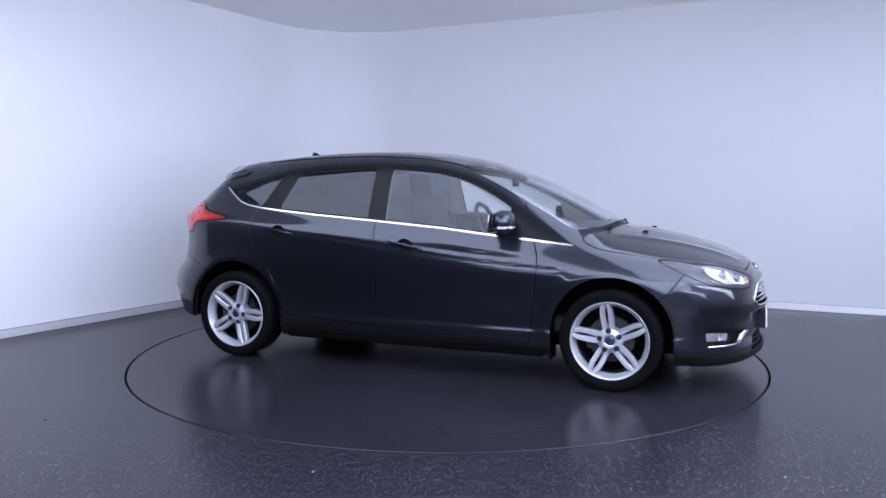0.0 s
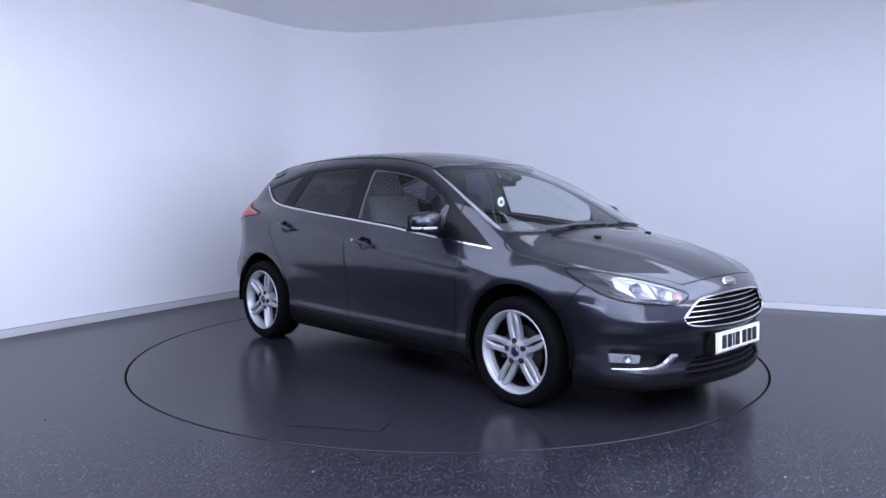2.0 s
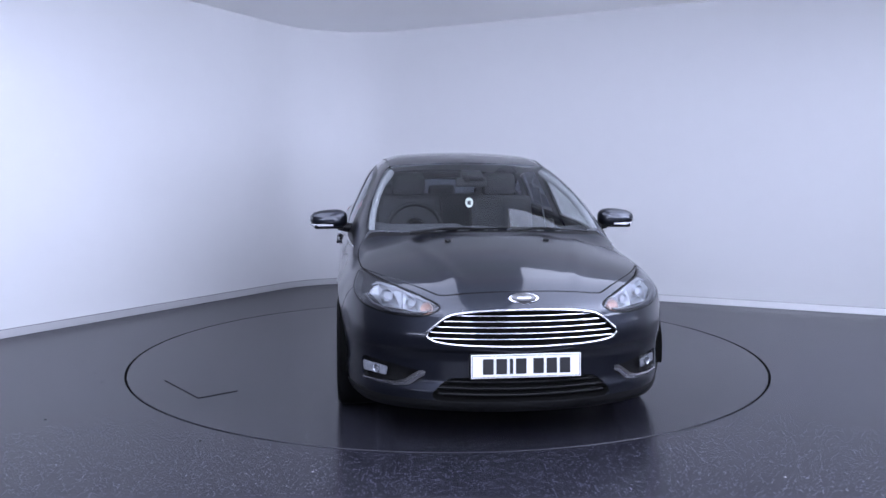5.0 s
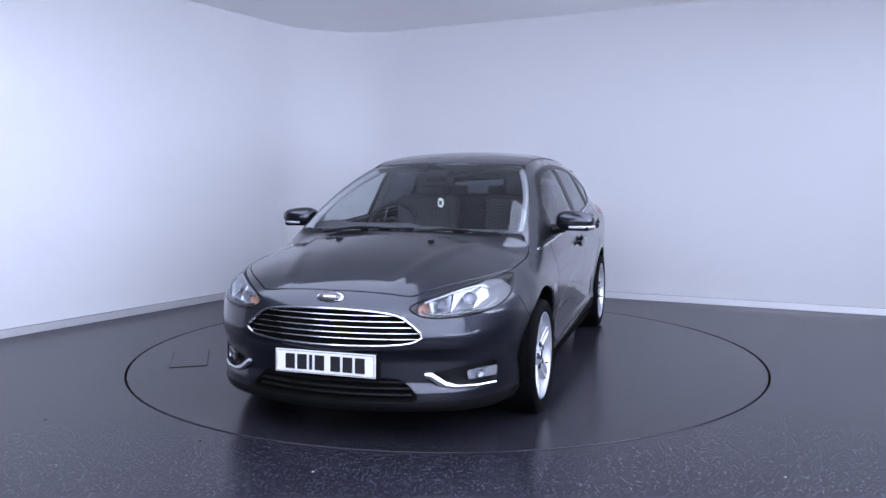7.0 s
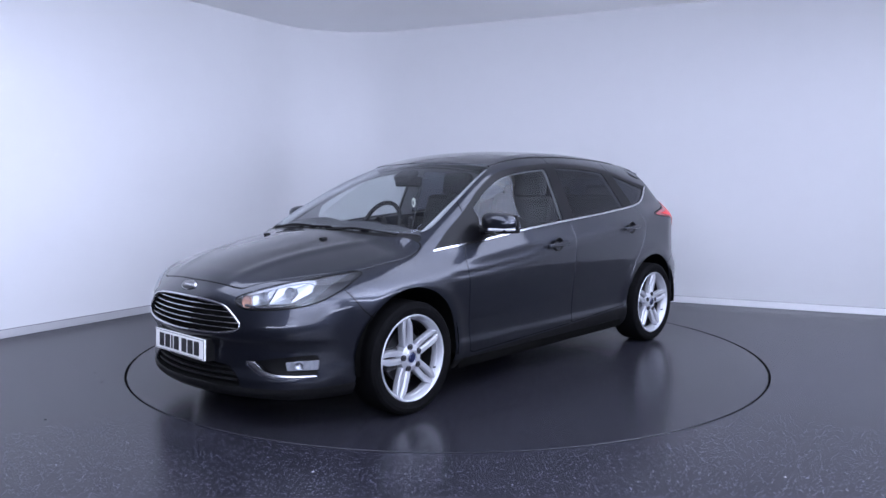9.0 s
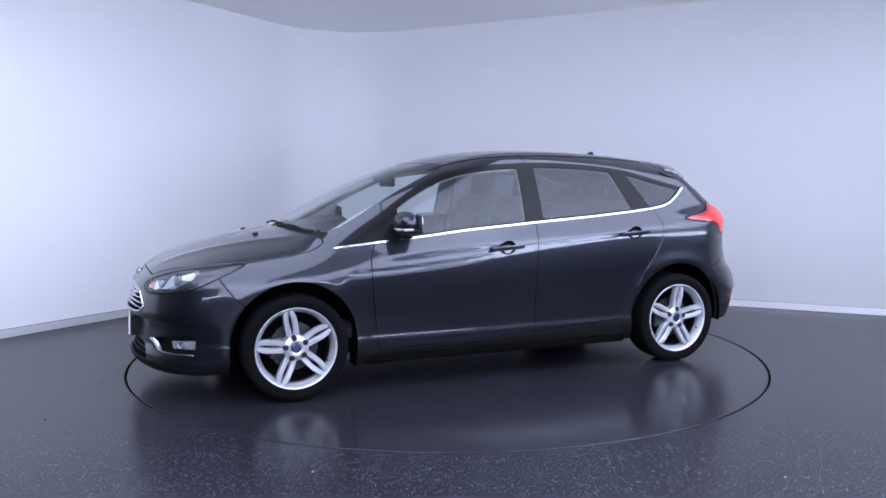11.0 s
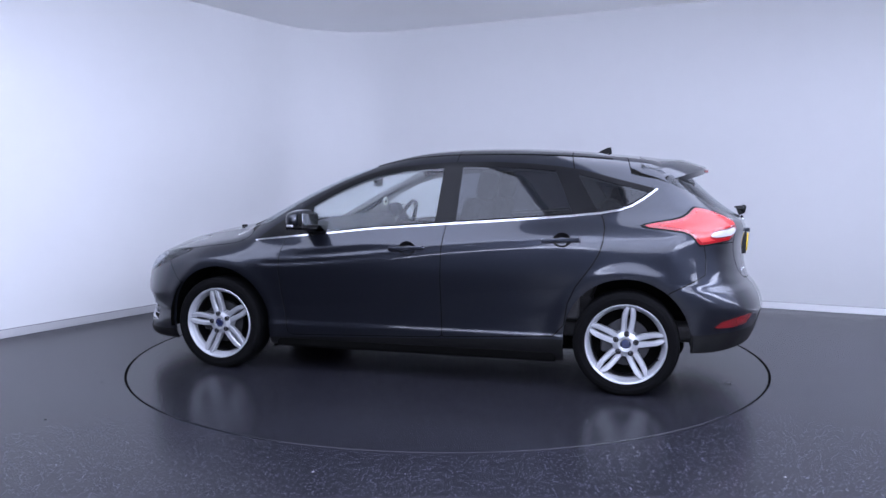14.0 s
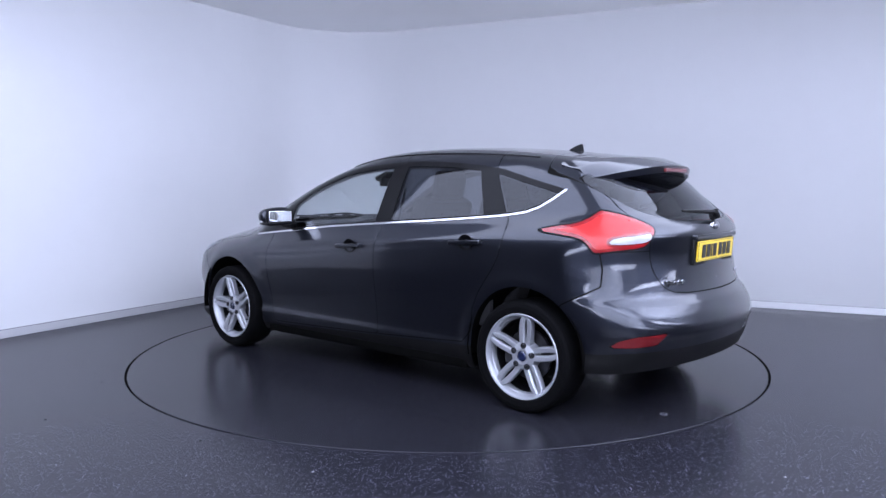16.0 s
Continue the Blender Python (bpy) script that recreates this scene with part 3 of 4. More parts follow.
REVERSE_LENS = [(-1.777, .778, .940), (-1.809, .750, .962), (-1.889, .661, .973), (-1.928, .584, .985), (-1.924, .604, .945), (-1.889, .660, .933), (-1.800, .761, .928)]
REAR_REFLECTOR = [(-1.805, .81, .408), (-1.856, .788, .447), (-1.936, .734, .472), (-2.033, .600, .486), (-2.005, .653, .425), (-1.914, .749, .411)]
SCREEN = [(1.262, -.2), (1.262, 0), (1.232, .32), (1.185, .52), (1.12, .665), (1.07, .705), (.98, .712), (.66, .655), (.36, .575), (.295, .545), (.285, .52), (.335, .36), (.365, .18), (.372, 0), (.372, -.2)]
BONNET = [(1.305, -.2), (1.305, 0), (1.272, .32), (1.222, .54), (1.150, .70), (1.125, .745), (1.20, .765), (1.354, .766), (1.50, .757), (1.575, .748), (1.69, .705), (1.838, .616), (1.955, .513), (2.047, .413), (2.066, .38), (2.083, .25), (2.097, 0), (2.097, -.2)]
COWL = [(1.262, -.2), (1.262, 0), (1.232, .32), (1.185, .52), (1.12, .665), (1.085, .70), (1.13, .735), (1.150, .70), (1.222, .54), (1.272, .32), (1.305, 0), (1.305, -.2)]
REAR_WINDOW = [(-.3, 1.032), (.25, 1.038), (.40, 1.050), (.50, 1.076), (.56, 1.112), (.605, 1.160), (.645, 1.225), (.63, 1.29), (.2, 1.36), (-.3, 1.36)]
GAP = .0034


def roof_top(x, y):
    return roof_line(np.array([x]))[0] - roof_crown(np.array([x]))[0] * y * y


def nose_at(y, z):
    """How far forward the body reaches at a half width and height."""
    lo, hi = 1.0, 2.4
    for _ in range(30):
        mid = (lo + hi) / 2
        lo, hi = (mid, hi) if solid(np.array([mid]), np.array([y]), np.array([z]))[0] < 0 else (lo, mid)
    return lo


def tail_at(y, z):
    lo, hi = -1.0, -2.4
    for _ in range(30):
        mid = (lo + hi) / 2
        lo, hi = (mid, hi) if solid(np.array([mid]), np.array([y]), np.array([z]))[0] < 0 else (lo, mid)
    return lo


def side_at(x, z):
    lo, hi = .2, 1.2
    for _ in range(30):
        mid = (lo + hi) / 2
        lo, hi = (mid, hi) if solid(np.array([x]), np.array([mid]), np.array([z]))[0] < 0 else (lo, mid)
    return lo


def build_body(car):
    M = shell()
    seams = []

    def split(M, field, gap=GAP):
        """The inside, the outside, and the strip between them set back as a dark seam."""
        f = field(M[0])
        ins, rest = cut(M, f + gap)
        f = field(rest[0])
        strip_, outs = cut(rest, f - gap)
        seams.append(packed(moved(strip_, -.004)))
        return ins, outs

    def arches(P):
        f = np.full(len(P), 1e9)
        for wx in (1.324, -1.324):
            dx = (P[:, 0] - wx)
            f = np.minimum(f, np.where(P[:, 1] > .45, np.hypot(dx, (P[:, 2] - .325)) - .362, 1e3))
            f = np.minimum(f, np.where((P[:, 1] > .45) & (P[:, 2] < .325), np.abs(dx) - .362, 1e3))
        return f
    _, M = cut(M, arches(M[0]))
    # under-edge of the body: everything lower is the floor pan's
    # (the rear bumper ends higher than the sills)
    _, M = cut(M, M[0][:, 2] - np.where(M[0][:, 0] < -1.6, .268 + .035 * np.clip((-1.8 - M[0][:, 0]) / .3, 0, 1), .175))

    # side windows
    dlo = WINDOW_LINE + CHROME_LINE[-2:0:-1]

    def window_field(P):
        return np.where(P[:, 1] > .4, outline_distance(*side_coords(P), dlo), 1e3)
    D, M = cut(M, window_field(M[0]))
    strip_, D = cut(D, line_distance(*side_coords(D[0]), CHROME_LINE) - .0055)
    strip2, M = cut(M, np.where((M[0][:, 1] > .4), line_distance(*side_coords(M[0]), CHROME_LINE) - .0050, 1e3))
    chrome = (np.concatenate([strip_[0], strip2[0]]), np.concatenate([strip_[1], strip2[1]]), np.concatenate([strip_[2], strip2[2] + len(strip_[0])]))
    for k in (1, -1):
        panel("window_trim", chrome, CHROME, car, grow=.004, lip=.008, label="bright chrome strip under the side windows", sides=(k,))

    def pane(lo_line, hi_line):
        def field(P):
            f = np.maximum(outline_distance(*side_coords(P), dlo) + .016, .030 - line_distance(*side_coords(P), WINDOW_LINE))
            for (x0, z0), (x1, z1), s in ((*lo_line, -1), (*hi_line, 1)):
                nx, nz = z1 - z0, -(x1 - x0)
                L = math.hypot(nx, nz)
                f = np.maximum(f, s * ((P[:, 0] - x0) * nx + (P[:, 2] - z0) * nz) / L)
            return f
        return field
    panes = []
    # bottoms of the panes come close to the chrome strip
    for name, rear, front, mat, label in (
            ("front_window", ((-.158, .9), (-.182, 1.4)), ((.69, .9), (.665, 1.4)), CLEAR, "clear front door glass"),
            ("rear_window", ((-1.0, 1.06), (-.872, 1.345)), ((-.290, .9), (-.300, 1.4)), PRIVACY, "dark privacy glass of the rear door"),
            ("quarter_window", ((-1.7, .9), (-1.7, 1.4)), ((-1.155, 1.06), (-.985, 1.345)), PRIVACY, "dark privacy quarter glass")):
        f = pane(rear, front)
        g, D = cut(D, f(D[0]))
        g = moved(g, -.003)
        panes.append((name, g, mat, label))
    panel("inner_pillar_trim", moved(D, -.028), TRIM_GREY, car, lip=0, label="pale grey inner pillar trim")
    panel("window_surround", D, GLOSS_BLACK, car, lip=.014, label="gloss black window surround and pillars")
    for name, g, mat, label in panes:
        for ob in panel(name, g, mat, car, lip=0, label=label):
            ob.visible_shadow = False

    # lamps, grille, intakes
    hl = rounded(unrolled(nose_coords, HEADLAMP), 2)
    H, M = split(M, lambda P: np.where((P[:, 0] > 1.3) & (P[:, 2] > .5), outline_distance(*nose_coords(P), hl), 1e3), .002)
    tl = rounded(unrolled(tail_coords, TAIL_LAMP), 1)
    L, M = split(M, lambda P: np.where((P[:, 0] < -1.2) & (P[:, 2] > .8), outline_distance(*tail_coords(P), tl), 1e3), .003)
    gr = rounded(GRILLE, 1)
    G, M = cut(M, np.where((M[0][:, 0] > 1.7), outline_distance(*front_coords(M[0]), gr), 1e3))
    fg = rounded(unrolled(nose_coords, FOG), 2)
    FG, M = cut(M, np.where((M[0][:, 0] > 1.5) & (M[0][:, 2] < .5), outline_distance(*nose_coords(M[0]), fg), 1e3))
    it = rounded(INTAKE, 2)
    IN, M = cut(M, np.where((M[0][:, 0] > 1.7), outline_distance(*front_coords(M[0]), it), 1e3))
    rf = unrolled(tail_coords, REAR_REFLECTOR)
    RF, M = split(M, lambda P: np.where((P[:, 0] < -1.5) & (P[:, 2] < .6), outline_distance(*tail_coords(P), rf), 1e3), .002)

    # glass at front and back
    sc = rounded(SCREEN, 2)
    W, M = cut(M, np.where(M[0][:, 2] > .88, outline_distance(*top_coords(M[0]), sc), 1e3))
    for ob in panel("windscreen", moved(W, -.002), CLEAR, car, both=True, lip=0, label="clear raked windscreen"):
        ob.visible_shadow = False
    CW, M = cut(M, np.where(M[0][:, 2] > .84, outline_distance(*top_coords(M[0]), rounded(COWL, 1)), 1e3))
    panel("cowl", moved(CW, -.012), PLASTIC, car, both=True, lip=.01, label="black plastic scuttle panel")
    rw = rounded(REAR_WINDOW, 2)
    RW, M = split(M, lambda P: np.where(P[:, 0] < -1.45, outline_distance(*front_coords(P), rw), 1e3), .002)
    for ob in panel("rear_screen", moved(RW, -.003), PRIVACY, car, both=True, lip=0, label="dark tinted rear window"):
        ob.visible_shadow = False

    # painted panels
    bo = rounded(BONNET, 1)
    B, M = split(M, lambda P: np.where((P[:, 0] > 1.05) & (P[:, 2] > .6), outline_distance(*top_coords(P), bo), 1e3))
    panel("bonnet", B, PAINT, car, both=True)
    gate = rounded([(-.3, 1.7), (.50, 1.7), (.600, 1.345), (.648, 1.285), (.652, 1.24), (.612, 1.168), (.628, 1.10), (.60, .95), (.592, .86), (.578, .79), (.524, .70), (.44, .667), (.11, .659), (-.3, .658)], 1)
    TG, M = split(M, lambda P: np.where(P[:, 0] < -1.0, np.maximum(outline_distance(*front_coords(P), gate), P[:, 0] + 1.265 + .16 * np.abs(P[:, 1]) ** 2), 1e3))
    panel("tailgate", TG, PAINT, car, both=True)
    FD, M = split(M, lambda P: np.where(P[:, 1] > .4, outline_distance(*side_coords(P), FRONT_DOOR), 1e3))
    RD, M = split(M, lambda P: np.where(P[:, 1] > .4, outline_distance(*side_coords(P), REAR_DOOR), 1e3))
    front_doors = panel("front_door", FD, PAINT, car)
    rear_doors = panel("rear_door", RD, PAINT, car)
    # dark lower edges
    SI, M = cut(M, np.maximum(np.abs(M[0][:, 0] + .02) - 1.05, M[0][:, 2] - (.268 - .0455 * (M[0][:, 0] - .036))))
    panel("sill", SI, PLASTIC, car, label="black plastic sill")
    LP, M = cut(M, np.maximum(1.6 - M[0][:, 0], M[0][:, 2] - (.222 + .02 * np.clip((2.0 - M[0][:, 0]) / .4, 0, 1))))
    panel("splitter", LP, PLASTIC, car, both=True, grow=.008, label="black plastic front splitter")
    DF, M = cut(M, np.maximum(M[0][:, 0] + 1.60, M[0][:, 2] - (.372 + .024 * np.clip((-1.75 - M[0][:, 0]) / .3, 0, 1))))
    panel("rear_valance", DF, PLASTIC, car, both=True, label="black plastic lower rear bumper")
    FB, M = split(M, lambda P: outline_distance(*side_coords(P), [(2.5, .9), (1.9, .90), (1.735, .716), (1.65, .60), (1.6, .56), (1.55, .1), (2.5, .1)]))
    panel("front_bumper", FB, PAINT, car, both=True)
    RB, M = split(M, lambda P: outline_distance(*side_coords(P), [(-2.5, .9), (-1.746, .89), (-1.760, .80), (-1.757, .715), (-1.70, .683), (-1.57, .616), (-1.5, .55), (-1.5, .1), (-2.5, .1)]))
    panel("rear_bumper", RB, PAINT, car, both=True)
    WG, M = cut(M, np.where(M[0][:, 0] > .6, M[0][:, 2] - (.93 + .9 * np.clip(1.08 - M[0][:, 0], 0, 1)), 1.0))
    panel("front_wing", WG, PAINT, car, lip=.010)
    panel("body_side", M, PAINT, car, both=True, label="painted roof, pillars and rear quarters")
    sv, sn, st, n0 = [], [], [], 0
    for v, n, t in seams:
        sv.append(v), sn.append(n), st.append(t + n0)
        n0 += len(v)
    panel("panel_seams", (np.concatenate(sv), np.concatenate(sn), np.concatenate(st)), DARK, car, both=True, lip=0, label="dark gaps between the panels")
    return H, L, G, FG, IN, RF, hl, tl, gr, fg, front_doors, rear_doors


def build_car():
    car = new("car", None)
    tagged(car, "dark grey metallic five-door hatchback with silver alloy wheels on the turntable", "car")
    H, L, G, FG, IN, RF, hl, tl, gr, fg, front_doors, rear_doors = build_body(car)
    flip = Matrix.Diagonal((1, -1, 1, 1))

    # headlamps: dark bucket, bright bowls, clear cover
    rim_f = outline_distance(*nose_coords(H[0]), hl)
    rim, inner = cut(H, -(rim_f + .005))
    for s in (1, -1):
        lamp = panel("headlamp", moved(inner, -.050), LAMP_DARK, car, lip=-.048, label="clear-covered headlamp with bright reflectors", sides=(s,))[0]
        panel("lamp_rim", rim, GLOSS_BLACK, lamp, lip=.02, sides=(s,))
        cover = panel("lamp_cover", inner, LENS, lamp, lip=0, sides=(s,))[0]
        cover.visible_shadow = False
        for y, z, r, name in ((.632, .697, .030, "main_reflector"), (.525, .672, .024, "dipped_reflector"), (.452, .648, .030, "indicator_bowl")):
            x = nose_at(y, z) - .022
            bm = lathe([(r, 0), (r * .96, .006), (r * .8, -.012), (r * .5, -.03), (r * .2, -.038), (r * .19, -.02), (0, -.018)], 24)
            ob = part(name, bm, REFLECTOR if name != "indicator_bowl" else AMBER, lamp)
            ob.matrix_basis = pose(x, y * s, z, 0, 0, -90 + s * (28 if y > .6 else 20)) @ pose(0, 0, 0, 12)
        for name, corners in (("main_reflector_box", ((.562, .728), (.680, .752), (.712, .700), (.655, .650), (.568, .642))), ("side_reflector_box", ((.462, .692), (.556, .722), (.562, .644), (.490, .630)))):
            bm = bmesh.new()
            outer = [bm.verts.new((nose_at(y, z) - .016, y * s, z)) for y, z in corners]
            cy, cz = sum(c[0] for c in corners) / len(corners), sum(c[1] for c in corners) / len(corners)
            inner_ = [bm.verts.new((nose_at(cy, cz) - .044, (cy + (y - cy) * .45) * s, cz + (z - cz) * .45)) for y, z in corners]
            n = len(corners)
            for i in range(n):
                bm.faces.new((outer[i], outer[(i + 1) % n], inner_[(i + 1) % n], inner_[i]))
            bm.faces.new(inner_)
            part(name, bm, REFLECTOR, lamp, smooth=False)
        pts = [(nose_at(y, z) - .016, y * s, z) for y, z in ((.70, .735), (.66, .747), (.60, .735), (.52, .706), (.45, .68))]
        part("light_strip", tube(pts, .006), REFLECTOR, lamp)
        pts = [(nose_at(y, z) - .018, y * s, z) for y, z in ((.74, .69), (.70, .655), (.62, .632), (.53, .626), (.45, .634))]
        part("lower_bezel", tube(pts, .007), LAMP_DARK, lamp)

    # tail lamps
    rv = rounded(unrolled(tail_coords, REVERSE_LENS), 1)
    tf = outline_distance(*tail_coords(L[0]), tl)
    edge, Lin = cut(L, -(tf + .007))
    lens, red = cut(Lin, outline_distance(*tail_coords(Lin[0]), rv))
    seat_, red = cut(red, outline_distance(*tail_coords(red[0]), rv) - .006)
    core, red = cut(red, np.maximum(outline_distance(*tail_coords(red[0]), tl) + .022, .014 - outline_distance(*tail_coords(red[0]), rv)))
    for s in (1, -1):
        lamp = panel("tail_lamp", red, RED, car, lip=.02, grow=.002, label="glossy red tail lamp with a white reversing lens", sides=(s,))[0]
        panel("lamp_rim", edge, GLOSS_BLACK, lamp, lip=.02, sides=(s,))
        panel("reversing_lens", lens, WHITE_LENS, lamp, lip=.01, grow=.003, sides=(s,))
        panel("lens_rim", seat_, RED_DARK, lamp, lip=.01, sides=(s,))
        panel("inner_lens", core, RED_BRIGHT, lamp, lip=.004, grow=.0045, label="brighter red inner lens", sides=(s,))
        panel("rear_reflector", RF, RED_DARK, car, lip=.01, label="dark red bumper reflector", sides=(s,))

    # grille
    grille = panel("grille", moved(G, -.055), DARK, car, both=True, lip=-.05, label="black grille with chrome bars and surround")[0]
    half = [(y, z) for y, z in gr if y > -.02]
    order = sorted(half, key=lambda q: math.atan2(q[1] - .57, q[0] + .05))
    full = [(y, z) for y, z in order] + [(-y, z) for y, z in reversed(order)]
    pts = [(nose_at(abs(y), z) + .002, y, z) for y, z in full]
    pts.append(pts[0])
    bm = bmesh.new()
    tube(pts, .0066, bm, 8, caps=False)
    part("grille_surround", bm, CHROME, grille, "chrome grille surround")
    for k in range(5):
        z = .625 - k * .0262
        ys = [y for (y, z0), (y1, z1) in zip(order, order[1:]) for y in [y + (z - z0) / (z1 - z0) * (y1 - y)] if (z0 - z) * (z1 - z) <= 0 and z0 != z1]
        w = max(ys) - .006
        bm = bmesh.new()
        rows = []
        n = 24
        for i in range(n + 1):
            y = -w + 2 * w * i / n
            x = nose_at(abs(y), z) - .010
            rows.append([bm.verts.new((x + dx, y, z + dz)) for dx, dz in ((-.012, -.002), (-.001, -.0034), (.0025, -.002), (.001, .0012), (-.004, .0034), (-.012, .002))])
        for p, q in zip(rows, rows[1:]):
            for i in range(6):
                bm.faces.new((p[i], p[(i + 1) % 6], q[(i + 1) % 6], q[i]))
        bm.faces.new(rows[0])
        bm.faces.new(rows[-1])
        part("grille_bar", bm, CHROME, grille)
    # lower intake
    intake = panel("lower_intake", moved(IN, -.05), DARK, car, both=True, lip=-.045, label="black lower bumper intake with slats")[0]
    for z in (.250, .278, .306):
        bm = bmesh.new()
        n, rows = 16, []
        for i in range(n + 1):
            y = -.40 + .80 * i / n
            x = nose_at(abs(y), z) - .018
            rows.append([bm.verts.new((x + dx, y, z + dz)) for dx, dz in ((-.025, -.003), (0, -.005), (.002, 0), (0, .005), (-.025, .004))])
        for p, q in zip(rows, rows[1:]):
            for i in range(5):
                bm.faces.new((p[i], p[(i + 1) % 5], q[(i + 1) % 5], q[i]))
        part("intake_slat", bm, PLASTIC, intake)
    # fog lamps
    for s in (1, -1):
        pocket = panel("fog_lamp", moved(FG, -.035), PLASTIC, car, lip=-.033, label="fog lamp in a black pocket with a chrome blade", sides=(s,))[0]
        bm = bmesh.new()
        quad = [(.632, .356), (.752, .367), (.748, .318), (.640, .312)]
        f0 = [bm.verts.new((nose_at(y, z) - .010, y * s, z)) for y, z in quad]
        b0 = [bm.verts.new((nose_at(y, z) - .040, y * s, z)) for y, z in quad]
        bm.faces.new(f0)
        bm.faces.new(b0)
        for i in range(4):
            bm.faces.new((f0[i], f0[(i + 1) % 4], b0[(i + 1) % 4], b0[i]))
        bmesh.ops.bevel(bm, geom=bm.edges[:], offset=.004, segments=2, affect="EDGES")
        part("fog_lens", bm, FOG_GLASS, pocket)
        for yy in (.690,):
            part("fog_bulb", lathe([(.020, 0), (.017, -.006), (.006, -.010), (0, -.004)], 18), REFLECTOR, pocket).matrix_basis = pose(nose_at(yy, .339) - .004, yy * s, .340, 0, 0, -90 + s * 45)
        line = [(.462, .347), (.492, .340), (.522, .316), (.555, .296), (.60, .287), (.68, .286), (.752, .288)]
        wid = [.011, .020, .024, .019, .012, .008, .005]
        bm = bmesh.new()
        rows = []
        for (y, z), w in zip(line, wid):
            x = nose_at(y, z)
            rows.append([bm.verts.new(p) for p in ((x - .012, y * s, z + w), (x + .004, y * s, z + w * .8), (x + .008, y * s, z), (x + .004, y * s, z - w), (x - .012, y * s, z - w))])
        for p, q in zip(rows, rows[1:]):
            for i in range(5):
                bm.faces.new((p[i], p[(i + 1) % 5], q[(i + 1) % 5], q[i]))
        bm.faces.new(rows[0])
        bm.faces.new(rows[-1])
        part("chrome_blade", bm, CHROME, pocket, "chrome blade under the fog lamp")

    # plates, with bars where the characters stand
    def plate(name, at, tilt, face, turn, label):
        p = part(name, box((-.26, -.006, -.0555), (.26, .004, .0555), .003), face, car, label)
        p.matrix_basis = pose(*at, 0, 0, turn) @ pose(0, 0, 0, tilt)
        x = -.205
        for k in range(7):
            w = (.05, .05, .016, .05, .05, .05, .05)[k]
            part("character_bar", box((x, -.0095, -.036), (x + w, -.006, .036), .002), PLATE_BLACK, p)
            x += w + (.032 if k == 3 else .013)
        bm = bmesh.new()
        for lo, hi in (((-.254, -.0075, .0485), (.254, -.006, .0505)), ((-.254, -.0075, -.0505), (.254, -.006, -.0485)), ((-.254, -.0075, -.0485), (-.252, -.006, .0485)), ((.252, -.0075, -.0485), (.254, -.006, .0485))):
            add_box(bm, lo, hi)
        part("plate_border", bm, PLATE_BLACK, p)
        return p
    plate("front_plate", (2.196, 0, .395), -2, PLATE_WHITE, 90, "white front number plate with dark bars")
    part("plate_holder", box((2.10, -.262, .335), (2.189, .262, .452), .004), PLASTIC, car)
    plate("rear_plate", (tail_at(.15, .872) - .010, 0, .872), 4, PLATE_YELLOW, -90, "yellow rear number plate with dark bars")
    part("plate_recess", box((tail_at(.15, .87) - .004, -.285, .80), (tail_at(.15, .87) + .04, .285, .935), .004), PLASTIC, car)
    part("gate_grip", box((tail_at(.2, .955) - .016, -.29, .936), (tail_at(.2, .955) + .04, .29, .962), .006), PAINT, car)

    # badges: plain ovals and bars
    def oval(name, at, turn, tilt, sx, sz):
        b = part(name, lathe([(0, -.006), (.9, -.006), (1, -.002), (1, .004)], 40), CHROME, car, "chrome oval badge with a blue field")
        b.matrix_basis = pose(*at, 0, 0, turn) @ pose(0, 0, 0, tilt) @ Matrix.Diagonal((sx, 1, sz, 1))
        part("badge_field", lathe([(0, -.0075), (.82, -.0075), (.84, -.005)], 40), STEEL_DARK, b)
        part("badge_mark", box((-.45, -.0086, -.13), (.45, -.0074, .13), .0004), CHROME, b)
        return b
    oval("front_badge", (nose_at(0, .700) + .004, 0, .700), 90, -35, .072, .029)
    oval("rear_badge", (tail_at(0, 1.004) - .003, 0, 1.004), -90, -6, .058, .024)
    bm = bmesh.new()
    for k, w in enumerate((.026, .02, .018, .02, .018)):
        add_box(bm, (-.07 + k * .03, -.003, -.012 if k else -.016), (-.07 + k * .03 + w, .002, .012 if k else .016), .002)
    part("model_script", bm, CHROME, car, "small chrome lettering bars").matrix_basis = pose(tail_at(.44, .72) - .003, .44, .72, 0, 0, -104)
    bm = bmesh.new()
    for k in range(4):
        add_box(bm, (-.05 + k * .027, -.003, -.011), (-.05 + k * .027 + .02, .002, .011), .002)
    part("trim_script", bm, CHROME, car, "small chrome lettering bars").matrix_basis = pose(tail_at(.44, .72) - .003, -.44, .72, 0, 0, -76)

    # door handles, one in each door
    for doors, x, z in ((front_doors, .004, .838), (rear_doors, -.946, .907)):
        for door, s in zip(doors, (1, -1)):
            y = side_at(x, z)
            h = part("door_handle", box((-.112, .018, -.013), (.112, .032, .013), .0065), PAINT, door, "body-coloured pull handle")
            add = pose(x, y * s, z, 0, 3.2, 0)
            if s < 0:
                add = add @ pose(0, 0, 0, 0, 0, 180) @ pose(0, 0, 0, 0, -6.4, 0)
            h.matrix_basis = add
            for dx in (-.095, .085):
                part("handle_foot", box((dx - .014, -.012, -.010), (dx + .014, .024, .010), .004), PAINT, h)
            cup = lathe([(.046, .003), (.040, -.002), (.02, -.012), (0, -.014)], 28)
            bmesh.ops.scale(cup, vec=(1.15, 1, .95), verts=cup.verts)
            part("handle_cup", cup, GLOSS_BLACK, h).matrix_basis = pose(-.005, .009, 0)
